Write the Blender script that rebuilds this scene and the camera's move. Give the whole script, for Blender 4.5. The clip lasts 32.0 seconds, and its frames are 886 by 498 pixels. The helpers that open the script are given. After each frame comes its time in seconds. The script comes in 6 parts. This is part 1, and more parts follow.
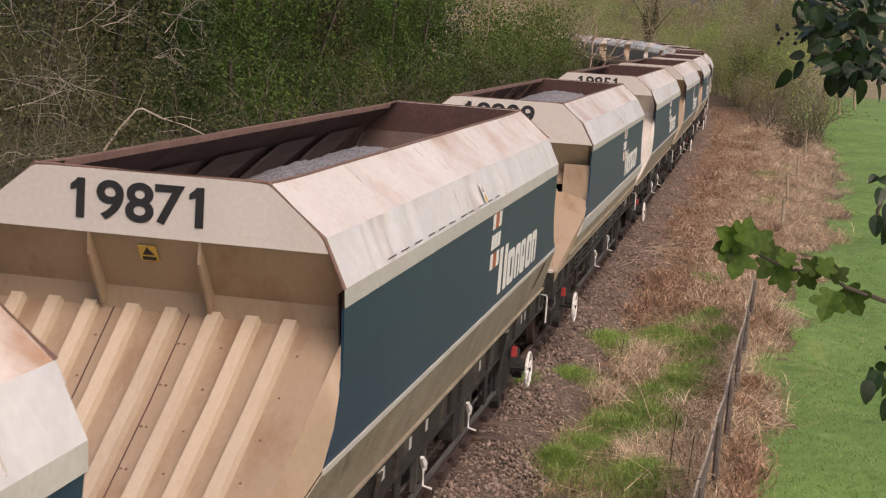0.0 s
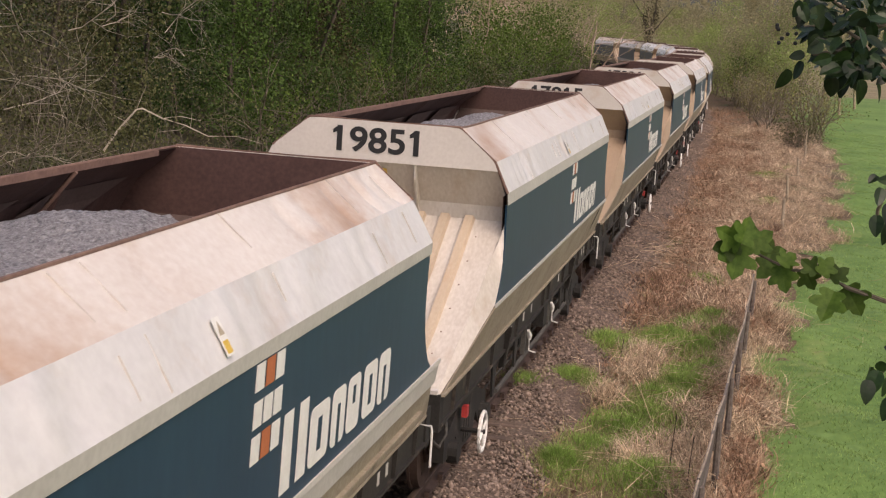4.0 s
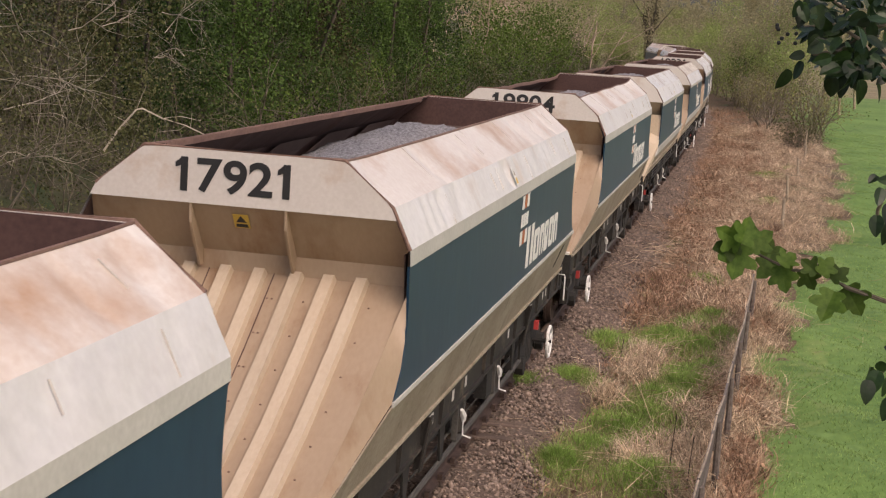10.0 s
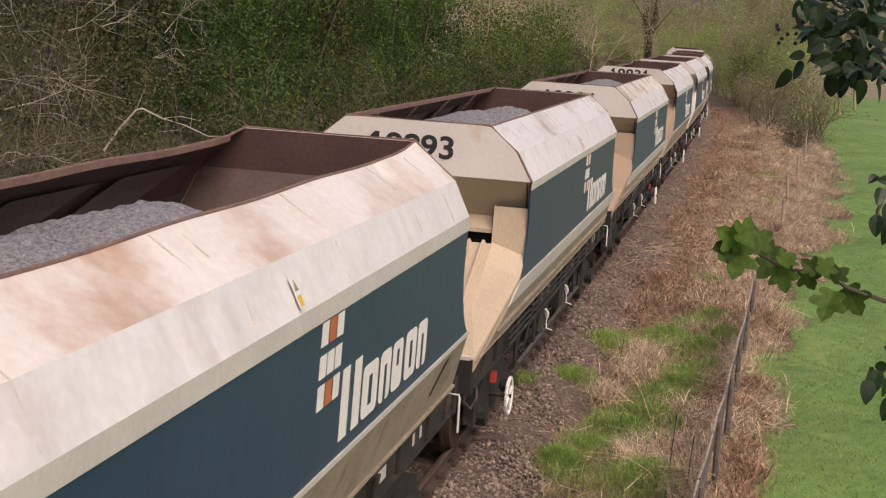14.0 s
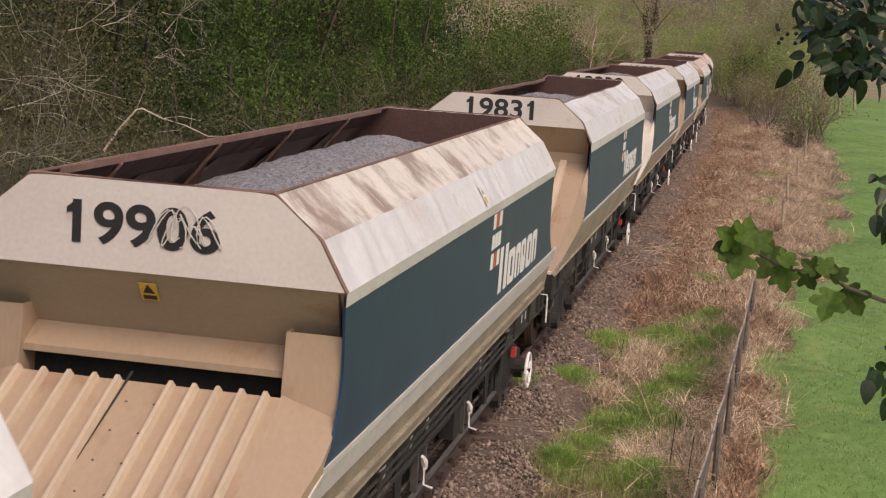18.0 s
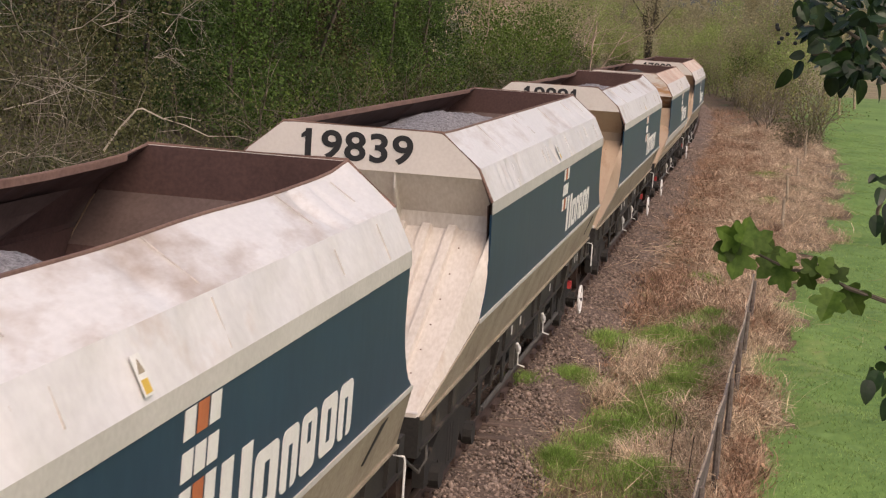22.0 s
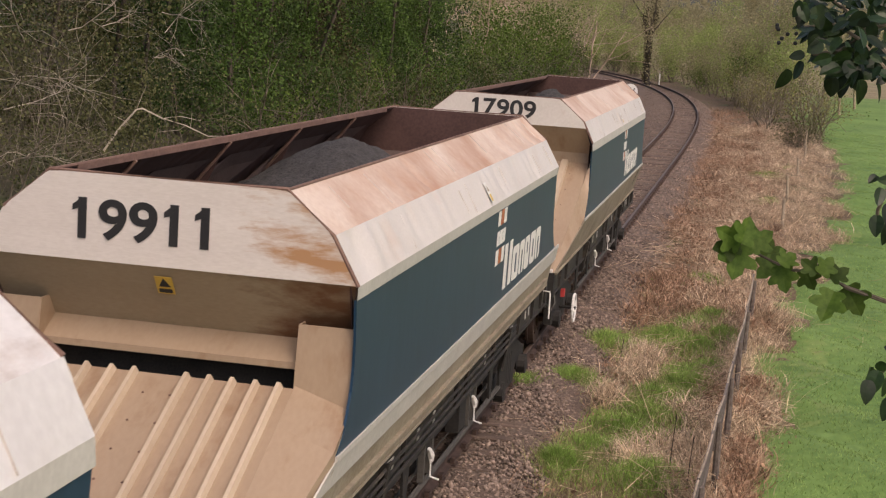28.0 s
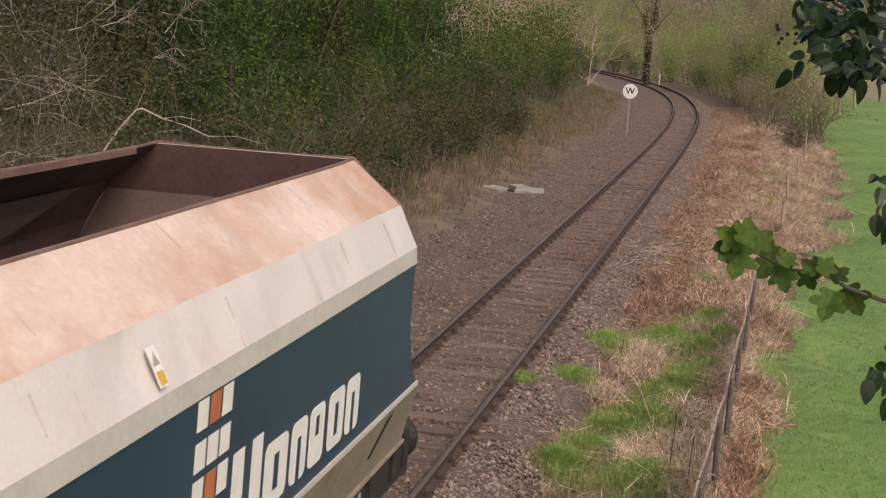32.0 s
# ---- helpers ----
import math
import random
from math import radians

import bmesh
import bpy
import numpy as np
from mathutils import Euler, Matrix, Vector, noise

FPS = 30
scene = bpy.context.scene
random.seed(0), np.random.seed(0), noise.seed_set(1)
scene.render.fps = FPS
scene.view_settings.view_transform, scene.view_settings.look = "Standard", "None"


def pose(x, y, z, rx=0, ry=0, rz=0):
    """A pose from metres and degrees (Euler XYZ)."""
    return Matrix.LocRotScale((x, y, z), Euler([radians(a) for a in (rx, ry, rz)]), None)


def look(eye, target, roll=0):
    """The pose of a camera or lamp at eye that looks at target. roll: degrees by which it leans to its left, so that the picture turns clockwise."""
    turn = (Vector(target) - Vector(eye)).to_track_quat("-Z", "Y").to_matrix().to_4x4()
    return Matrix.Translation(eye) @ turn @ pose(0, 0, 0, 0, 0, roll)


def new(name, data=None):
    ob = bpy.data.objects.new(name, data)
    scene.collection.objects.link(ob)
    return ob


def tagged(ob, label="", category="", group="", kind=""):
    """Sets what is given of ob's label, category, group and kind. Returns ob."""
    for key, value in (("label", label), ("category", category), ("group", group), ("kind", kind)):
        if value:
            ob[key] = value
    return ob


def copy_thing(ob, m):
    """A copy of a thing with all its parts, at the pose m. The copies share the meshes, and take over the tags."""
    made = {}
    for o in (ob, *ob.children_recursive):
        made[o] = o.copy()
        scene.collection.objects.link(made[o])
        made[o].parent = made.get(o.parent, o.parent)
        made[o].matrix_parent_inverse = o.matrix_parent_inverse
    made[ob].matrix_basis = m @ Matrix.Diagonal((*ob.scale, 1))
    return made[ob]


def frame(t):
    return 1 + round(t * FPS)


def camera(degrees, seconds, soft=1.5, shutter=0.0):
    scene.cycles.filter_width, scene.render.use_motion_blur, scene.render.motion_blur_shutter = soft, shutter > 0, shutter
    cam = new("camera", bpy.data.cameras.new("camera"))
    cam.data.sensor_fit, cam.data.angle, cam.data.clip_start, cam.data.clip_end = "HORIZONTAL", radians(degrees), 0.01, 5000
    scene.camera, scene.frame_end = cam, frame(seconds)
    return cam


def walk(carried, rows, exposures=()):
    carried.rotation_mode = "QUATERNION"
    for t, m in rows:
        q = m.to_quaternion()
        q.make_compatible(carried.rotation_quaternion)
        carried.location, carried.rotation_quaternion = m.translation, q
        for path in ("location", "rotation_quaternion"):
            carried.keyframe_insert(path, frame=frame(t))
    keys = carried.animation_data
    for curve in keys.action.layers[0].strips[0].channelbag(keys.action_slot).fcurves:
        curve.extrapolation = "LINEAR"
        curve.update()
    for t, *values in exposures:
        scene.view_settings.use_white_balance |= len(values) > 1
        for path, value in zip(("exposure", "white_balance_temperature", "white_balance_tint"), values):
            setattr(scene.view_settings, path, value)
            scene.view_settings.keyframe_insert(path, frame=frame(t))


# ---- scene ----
# The camera stands still above the right-hand verge; rails near it lie at z = 0.
EYE = Vector((0.0, 0.0, 5.0))
cam = camera(30.94, 32.0, soft=1.2, shutter=0.1)
STAND = look(EYE, EYE + Vector((-0.19192, 0.97076, -0.14416)), 3.72)
walk(cam, [(0.0, STAND), (32.0, STAND)], exposures=((0.0, 0.02, 7250, 20), (32.0, 0.02, 7250, 20)))

# ---- daylight: a bright, thinly overcast sky ----
world = bpy.data.worlds.new("sky")
scene.world = world
world.use_nodes = True
wn = world.node_tree
sky = wn.nodes.new("ShaderNodeTexSky")
sky.sky_type, sky.sun_disc = "NISHITA", False
sky.sun_elevation, sky.sun_rotation = radians(50), radians(138)
sky.dust_density, sky.air_density = 4.0, 1.0
back = wn.nodes["Background"]
back.inputs["Strength"].default_value = 0.155
wn.links.new(sky.outputs[0], back.inputs[0])
sun = new("sun", bpy.data.lights.new("sun", "SUN"))
sun.data.energy, sun.data.angle, sun.data.color = 1.6, radians(42), (1.0, 0.96, 0.90)
SUN_FROM = Vector((math.sin(radians(138)) * math.cos(radians(50)), math.cos(radians(138)) * math.cos(radians(50)), math.sin(radians(50))))
sun.matrix_world = look(SUN_FROM * 50, (0, 0, 0))

rng = np.random.default_rng(7)

# ---- materials ----


def material(name, a, b, rough=0.8, metal=0.0, scale=6.0, fine=60.0, bump=0.2, stain=None, stain_at=(0.55, 0.7), stain_scale=1.5,
             stretch=(1, 1, 1), spread=0.0, per="", shine=0.5, see=0.0, dist=0.01, dust=0.0, stain_side=None):
    """Two colours mixed by noise of two sizes, with an optional third as stains, and fine relief."""
    m = bpy.data.materials.new(name)
    m.use_nodes = True
    t = m.node_tree
    n, l = t.nodes, t.links
    bsdf = n["Principled BSDF"]
    co = n.new("ShaderNodeTexCoord")
    mp = n.new("ShaderNodeMapping")
    mp.inputs["Scale"].default_value = stretch
    l.new(co.outputs["Object"], mp.inputs[0])
    vec = mp.outputs[0]
    oi = n.new("ShaderNodeObjectInfo")
    if per != "island":
        ad = n.new("ShaderNodeVectorMath")
        ad.operation = "MULTIPLY_ADD"
        l.new(oi.outputs["Random"], ad.inputs[0])
        ad.inputs[1].default_value = (37.0, 19.0, 53.0)
        l.new(mp.outputs[0], ad.inputs[2])
        vec = ad.outputs[0]
    big = n.new("ShaderNodeTexNoise")
    big.inputs["Scale"].default_value, big.inputs["Detail"].default_value = scale, 5
    l.new(vec, big.inputs["Vector"])
    tiny = n.new("ShaderNodeTexNoise")
    tiny.inputs["Scale"].default_value, tiny.inputs["Detail"].default_value = fine, 3
    l.new(vec, tiny.inputs["Vector"])
    av = n.new("ShaderNodeMath")
    av.operation = "MULTIPLY_ADD"
    l.new(tiny.outputs["Fac"], av.inputs[0])
    av.inputs[1].default_value = 0.5
    half = n.new("ShaderNodeMath")
    half.operation = "MULTIPLY"
    l.new(big.outputs["Fac"], half.inputs[0])
    half.inputs[1].default_value = 0.5
    l.new(half.outputs[0], av.inputs[2])
    rp = n.new("ShaderNodeValToRGB")
    rp.color_ramp.elements[0].position, rp.color_ramp.elements[1].position = 0.36, 0.64
    rp.color_ramp.elements[0].color, rp.color_ramp.elements[1].color = (*a, 1), (*b, 1)
    l.new(av.outputs[0], rp.inputs[0])
    col = rp.outputs[0]
    if stain:
        sn = n.new("ShaderNodeTexNoise")
        sn.inputs["Scale"].default_value, sn.inputs["Detail"].default_value, sn.inputs["Roughness"].default_value = stain_scale, 6, 0.65
        l.new(vec, sn.inputs["Vector"])
        sr = n.new("ShaderNodeMapRange")
        sr.inputs[1].default_value, sr.inputs[2].default_value = stain_at
        l.new(sn.outputs["Fac"], sr.inputs[0])
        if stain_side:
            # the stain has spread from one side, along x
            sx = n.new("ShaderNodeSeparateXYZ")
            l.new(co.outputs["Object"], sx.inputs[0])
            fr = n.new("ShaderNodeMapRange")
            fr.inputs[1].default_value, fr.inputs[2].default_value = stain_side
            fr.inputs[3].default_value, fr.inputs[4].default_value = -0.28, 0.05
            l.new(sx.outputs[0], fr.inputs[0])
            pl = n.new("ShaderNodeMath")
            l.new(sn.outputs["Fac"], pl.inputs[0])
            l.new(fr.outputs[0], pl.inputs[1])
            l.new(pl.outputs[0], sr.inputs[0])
        mx = n.new("ShaderNodeMix")
        mx.data_type = "RGBA"
        l.new(sr.outputs[0], mx.inputs[0])
        l.new(col, mx.inputs[6])
        mx.inputs[7].default_value = (*stain, 1)
        col = mx.outputs[2]
    if spread:
        if per == "island":
            src = n.new("ShaderNodeNewGeometry").outputs["Random Per Island"]
        else:
            src = oi.outputs["Random"]
        mr = n.new("ShaderNodeMapRange")
        mr.inputs[3].default_value, mr.inputs[4].default_value = 1 - spread, 1 + spread
        l.new(src, mr.inputs[0])
        hv = n.new("ShaderNodeHueSaturation")
        l.new(mr.outputs[0], hv.inputs["Value"])
        l.new(col, hv.inputs["Color"])
        col = hv.outputs[0]
    l.new(col, bsdf.inputs["Base Color"])
    bsdf.inputs["Roughness"].default_value = rough
    bsdf.inputs["Metallic"].default_value = metal
    if dust:
        bsdf.inputs["Sheen Weight"].default_value, bsdf.inputs["Sheen Roughness"].default_value = dust, 0.35
        bsdf.inputs["Sheen Tint"].default_value = (0.92, 0.95, 1.0, 1)
    bsdf.inputs["Specular IOR Level"].default_value = shine
    if see:
        bsdf.inputs["Subsurface Weight"].default_value = 0.0
        tr = n.new("ShaderNodeBsdfTranslucent")
        l.new(col, tr.inputs[0])
        ms = n.new("ShaderNodeMixShader")
        ms.inputs[0].default_value = see
        l.new(bsdf.outputs[0], ms.inputs[1])
        l.new(tr.outputs[0], ms.inputs[2])
        l.new(ms.outputs[0], n["Material Output"].inputs[0])
    if bump:
        bp = n.new("ShaderNodeBump")
        bp.inputs["Strength"].default_value, bp.inputs["Distance"].default_value = bump, dist
        l.new(av.outputs[0], bp.inputs["Height"])
        l.new(bp.outputs[0], bsdf.inputs["Normal"])
    return m


TEAL = material("teal_paint", (0.009, 0.035, 0.069), (0.015, 0.049, 0.088), rough=0.42, scale=1.2, fine=9, bump=0.08, stretch=(1, 1, 0.35), shine=0.3, dust=0.05, stain=(0.045, 0.075, 0.09), stain_at=(0.6, 0.85), spread=0.08)
HOOD = material("hood_paint", (0.606, 0.585, 0.575), (0.721, 0.703, 0.690), shine=0.9, rough=0.33, scale=1.5, fine=14, bump=0.25, dist=0.02, stretch=(1, 1.0, 1), stain=(0.46, 0.34, 0.25), stain_at=(0.56, 0.82), stain_scale=1.1, dust=0.3, spread=0.06)
HOOD_DUSTY = material("hood_paint_dusty", (0.649, 0.568, 0.506), (0.763, 0.705, 0.648), shine=0.9, rough=0.42, scale=1.2, fine=20, bump=0.3, dist=0.02, stain=(0.43, 0.24, 0.125), stain_at=(0.47, 0.70), stain_scale=0.9, stretch=(1, 0.7, 1), dust=0.3, spread=0.06)
BAND = material("grey_band", (0.455, 0.44, 0.405), (0.555, 0.535, 0.495), rough=0.6, scale=2, fine=25, bump=0.1, spread=0.06)
BAND_GREY = material("grey_gear_paint", (0.049, 0.046, 0.042), (0.091, 0.084, 0.073), rough=0.75, scale=4, fine=40, bump=0.2)
PANEL = material("end_panel_paint", (0.575, 0.53, 0.49), (0.655, 0.612, 0.572), rough=0.55, scale=1.2, fine=30, bump=0.1, stain=(0.42, 0.26, 0.15), stain_at=(0.6, 0.85), stain_scale=1.3, spread=0.06)
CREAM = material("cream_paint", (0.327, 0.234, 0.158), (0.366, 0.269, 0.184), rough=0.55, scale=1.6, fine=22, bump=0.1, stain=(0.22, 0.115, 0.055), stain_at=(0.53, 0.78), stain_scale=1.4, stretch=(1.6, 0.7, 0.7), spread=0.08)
CREAM_PALE = material("pale_cream_paint", (0.49, 0.435, 0.375), (0.62, 0.57, 0.515), rough=0.55, scale=1.6, fine=22, bump=0.1, stain=(0.44, 0.33, 0.24), stain_at=(0.58, 0.8), stain_scale=1.4, stretch=(1.6, 0.7, 0.7), spread=0.05)
CREAM_SAND = material("sandy_cream_paint", (0.46, 0.365, 0.255), (0.54, 0.44, 0.32), rough=0.55, scale=1.6, fine=22, bump=0.1, stain=(0.40, 0.27, 0.17), stain_at=(0.58, 0.8), stain_scale=1.4, stretch=(1.6, 0.7, 0.7), spread=0.05)
HOOD_RUSTY = material("hood_paint_rusty", (0.59, 0.455, 0.375), (0.71, 0.59, 0.50), rough=0.7, scale=1.2, fine=20, bump=0.3, dist=0.02, stain=(0.42, 0.22, 0.13), stain_at=(0.42, 0.68), stain_scale=0.8, stretch=(1, 0.8, 1), dust=0.3, spread=0.04)
HOOD_CLEAN = material("hood_paint_scuffed", (0.649, 0.628, 0.605), (0.754, 0.731, 0.709), shine=0.9, rough=0.36, scale=1.2, fine=26, bump=0.3, dist=0.02, stain=(0.38, 0.29, 0.22), stain_at=(0.53, 0.70), stain_scale=1.2, stretch=(1, 0.45, 1), dust=0.3, spread=0.04)
HOOD_SMUDGED = material("hood_paint_smudged", (0.60, 0.535, 0.455), (0.70, 0.645, 0.565), shine=0.8, rough=0.42, scale=1.2, fine=26, bump=0.3, dist=0.02, stain=(0.30, 0.215, 0.15), stain_at=(0.47, 0.60), stain_scale=2.0, stretch=(0.8, 1.0, 0.8), spread=0.04)
HOOD_GREY = material("hood_paint_greyed", (0.585, 0.54, 0.50), (0.665, 0.62, 0.58), shine=0.6, rough=0.4, scale=1.5, fine=40, bump=0.25, dist=0.02, stain=(0.56, 0.45, 0.38), stain_at=(0.55, 0.8), stain_scale=1.3, dust=0.3, spread=0.04)
PANEL_RUSTY = material("end_panel_rusty", (0.575, 0.53, 0.49), (0.655, 0.612, 0.572), rough=0.6, scale=1.2, fine=30, bump=0.1, stain=(0.40, 0.22, 0.11), stain_at=(0.44, 0.62), stain_scale=2.2, stretch=(0.7, 1, 3.0), spread=0.04, stain_side=(0.1, 1.1))
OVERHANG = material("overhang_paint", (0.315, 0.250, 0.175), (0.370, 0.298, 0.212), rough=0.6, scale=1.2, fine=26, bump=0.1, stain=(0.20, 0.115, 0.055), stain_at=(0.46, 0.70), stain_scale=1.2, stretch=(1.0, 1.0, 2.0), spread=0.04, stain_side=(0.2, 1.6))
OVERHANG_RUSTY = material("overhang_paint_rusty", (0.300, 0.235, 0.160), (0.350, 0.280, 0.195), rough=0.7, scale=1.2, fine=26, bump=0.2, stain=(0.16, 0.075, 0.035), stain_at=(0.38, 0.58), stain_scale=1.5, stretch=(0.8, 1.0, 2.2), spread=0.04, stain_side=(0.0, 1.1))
# pale rib paint, lightened further for the light on the crests
RIBS = material("pale_rib_paint", (0.451, 0.354, 0.258), (0.515, 0.419, 0.313), rough=0.55, scale=1.6, fine=22, bump=0.1, stain=(0.42, 0.28, 0.17), stain_at=(0.6, 0.85), stain_scale=1.8, stretch=(1.6, 0.7, 0.7), spread=0.08)
SEAM = material("weld_seam", (0.46, 0.41, 0.37), (0.62, 0.57, 0.53), rough=0.7, scale=8, fine=60, bump=0.2)
# lining steel in a lighter tone, for faces that catch the light
LIT_LINING = material("scoured_steel", (0.068, 0.042, 0.035), (0.105, 0.070, 0.060), rough=0.75, scale=3, fine=30, bump=0.1)
DARK_LOAD = material("damp_crushed_stone", (0.025, 0.024, 0.024), (0.068, 0.064, 0.062), rough=0.95, scale=14, fine=45, bump=1.0, dist=0.04)
SKIRT = material("dusty_skirt", (0.26, 0.21, 0.15), (0.38, 0.33, 0.25), rough=0.75, scale=1.6, fine=24, bump=0.15, stain=(0.13, 0.10, 0.07), stain_at=(0.55, 0.8), stain_scale=2.2, spread=0.1)
RUST = material("rusted_steel", (0.052, 0.025, 0.021), (0.087, 0.045, 0.038), rough=0.85, scale=2.0, fine=30, bump=0.2, spread=0.06)
RIM = material("rusty_rim", (0.135, 0.076, 0.059), (0.225, 0.135, 0.104), rough=0.8, scale=3, fine=30, bump=0.2)
UNDER = material("grimy_underframe", (0.010, 0.009, 0.008), (0.025, 0.022, 0.019), rough=0.8, scale=4, fine=40, bump=0.3, stain=(0.11, 0.085, 0.065), stain_at=(0.6, 0.8), stain_scale=4)
SOLE = material("grimy_solebar", (0.016, 0.013, 0.011), (0.033, 0.029, 0.025), rough=0.7, scale=1.5, fine=30, bump=0.2, stain=(0.16, 0.125, 0.09), stain_at=(0.56, 0.8), stain_scale=2.2)
# near-black colour that stands for the shade inside slots, splits and hollows
RECESS_SHADE = material("dark_recess", (0.012, 0.012, 0.012), (0.03, 0.028, 0.025), rough=0.9)
BLACK = material("black_paint", (0.012, 0.012, 0.013), (0.022, 0.022, 0.024), rough=0.6, bump=0.05)
WHITE = material("white_paint", (0.70, 0.69, 0.66), (0.80, 0.79, 0.76), rough=0.55, scale=8, fine=50, bump=0.05)
RED = material("red_paint", (0.35, 0.03, 0.03), (0.5, 0.05, 0.045), rough=0.6)
RED_DUST = material("red_stained_stone", (0.16, 0.05, 0.04), (0.27, 0.085, 0.065), rough=0.9, spread=0.3, per="island")
ORANGE = material("orange_paint", (0.42, 0.12, 0.05), (0.52, 0.17, 0.07), rough=0.6)
YELLOW = material("yellow_sticker", (0.55, 0.36, 0.06), (0.66, 0.44, 0.08), rough=0.6)
STONE_LOAD = material("crushed_stone", (0.11, 0.106, 0.112), (0.38, 0.37, 0.385), rough=0.95, scale=26, fine=75, bump=1.0, dist=0.05)
BALLAST = material("ballast_stone", (0.125, 0.087, 0.068), (0.301, 0.230, 0.188), rough=0.95, scale=9, fine=50, bump=0.2, spread=0.55, per="island")
BALLAST_BED = material("ballast_bed", (0.063, 0.040, 0.030), (0.191, 0.136, 0.106), rough=0.95, scale=16, fine=42, bump=1.0, dist=0.05, stain=(0.13, 0.10, 0.075), stain_at=(0.5, 0.75), stain_scale=0.6)
RAIL_SIDE = material("rail_rust", (0.042, 0.025, 0.019), (0.09, 0.056, 0.043), rough=0.85, scale=5, fine=60)
RAIL_TOP = material("rail_head", (0.085, 0.054, 0.038), (0.15, 0.105, 0.08), rough=0.5, metal=0.15, scale=3, fine=50, bump=0.05)
SLEEPER = material("sleeper_wood", (0.075, 0.049, 0.036), (0.19, 0.135, 0.105), rough=0.9, scale=3, fine=30, stretch=(0.6, 6, 4), bump=0.5, spread=0.25)
GROUND = material("verge_soil", (0.085, 0.056, 0.034), (0.19, 0.128, 0.08), rough=0.95, scale=0.8, fine=11, bump=0.8, dist=0.08, stain=(0.07, 0.095, 0.03), stain_at=(0.55, 0.66), stain_scale=0.45)
IVY = material("ivy_leaf", (0.029, 0.054, 0.012), (0.068, 0.116, 0.028), rough=0.65, shine=0.2, scale=0.5, fine=4, bump=0, spread=0.28, per="island", see=0.25)
IVY_DARK = material("ivy_leaf_dark", (0.018, 0.040, 0.009), (0.042, 0.080, 0.017), rough=0.65, shine=0.2, scale=0.5, fine=4, bump=0, spread=0.3, per="island", see=0.15)
MOSSY = material("olive_leaf", (0.060, 0.072, 0.022), (0.12, 0.125, 0.045), rough=0.7, shine=0.2, scale=0.5, fine=4, bump=0, spread=0.5, per="island", see=0.3)
CESS = material("cess_soil", (0.085, 0.060, 0.042), (0.20, 0.145, 0.105), rough=0.95, scale=1.2, fine=14, bump=0.8, dist=0.06, stain=(0.05, 0.045, 0.022), stain_at=(0.5, 0.7), stain_scale=0.7)
THORN_LEAF = material("hawthorn_bud", (0.060, 0.068, 0.026), (0.155, 0.155, 0.070), rough=0.75, shine=0.2, scale=0.5, fine=4, bump=0, spread=0.55, per="island", see=0.3)
IVY_BROWN = material("withered_ivy_leaf", (0.040, 0.036, 0.016), (0.095, 0.082, 0.038), rough=0.75, shine=0.15, scale=0.5, fine=4, bump=0, spread=0.5, per="island", see=0.15)
IVY_LIGHT = material("ivy_leaf_light", (0.056, 0.106, 0.020), (0.122, 0.202, 0.046), rough=0.65, shine=0.2, scale=0.5, fine=4, bump=0, spread=0.28, per="island", see=0.3)
FRESH = material("fresh_leaf", (0.075, 0.125, 0.022), (0.14, 0.20, 0.048), rough=0.75, shine=0.15, scale=0.4, fine=4, bump=0, spread=0.45, per="island", see=0.35)
OLIVE = material("budding_leaf", (0.172, 0.161, 0.060), (0.282, 0.253, 0.103), rough=0.75, shine=0.15, scale=0.4, fine=4, bump=0, spread=0.4, per="island", see=0.3)
# the far leaf colours are paled to carry the haze of distance
HAZED_OLIVE = material("far_budding_leaf", (0.300, 0.270, 0.155), (0.430, 0.390, 0.240), rough=0.8, shine=0.1, scale=0.2, fine=2, bump=0, spread=0.2, per="island", see=0.5)
HAZED_FRESH = material("far_fresh_leaf", (0.270, 0.335, 0.110), (0.420, 0.480, 0.190), rough=0.8, shine=0.1, scale=0.2, fine=2, bump=0, spread=0.2, per="island", see=0.5)
PALE_WOOD = material("barkless_branch", (0.331, 0.276, 0.212), (0.570, 0.506, 0.414), rough=0.85, scale=4, fine=40, bump=0.2)
PALE_TWIG = material("pale_twig", (0.250, 0.194, 0.138), (0.525, 0.431, 0.325), rough=0.9, scale=1, fine=8, bump=0, spread=0.35, per="island")
DARK_BARK = material("wet_dark_bark", (0.016, 0.013, 0.010), (0.042, 0.035, 0.027), rough=0.95, scale=2, fine=20, stretch=(4, 4, 0.6), bump=0.6)
BARK = material("bark", (0.05, 0.04, 0.03), (0.11, 0.09, 0.068), rough=0.95, scale=2, fine=20, stretch=(4, 4, 0.6), bump=0.6)
BANK_STALK = material("dull_dead_stalk", (0.13, 0.095, 0.05), (0.27, 0.205, 0.12), rough=0.9, scale=0.7, fine=5, bump=0, spread=0.45, per="island", see=0.15)
PINK_TWIG = material("pinkish_bare_twig", (0.336, 0.237, 0.176), (0.655, 0.504, 0.397), rough=0.9, scale=1, fine=8, bump=0, spread=0.4, per="island")
TWIG = material("bare_twig", (0.11, 0.088, 0.062), (0.24, 0.20, 0.155), rough=0.9, scale=1, fine=8, bump=0, spread=0.4, per="island")
STRAW = material("dead_stalk", (0.36, 0.255, 0.165), (0.76, 0.61, 0.445), rough=0.9, scale=0.7, fine=5, bump=0, spread=0.6, per="island", see=0.15)
BRACKEN = material("dead_bracken", (0.215, 0.12, 0.075), (0.46, 0.30, 0.20), rough=0.9, scale=0.7, fine=5, bump=0, spread=0.6, per="island", see=0.15)
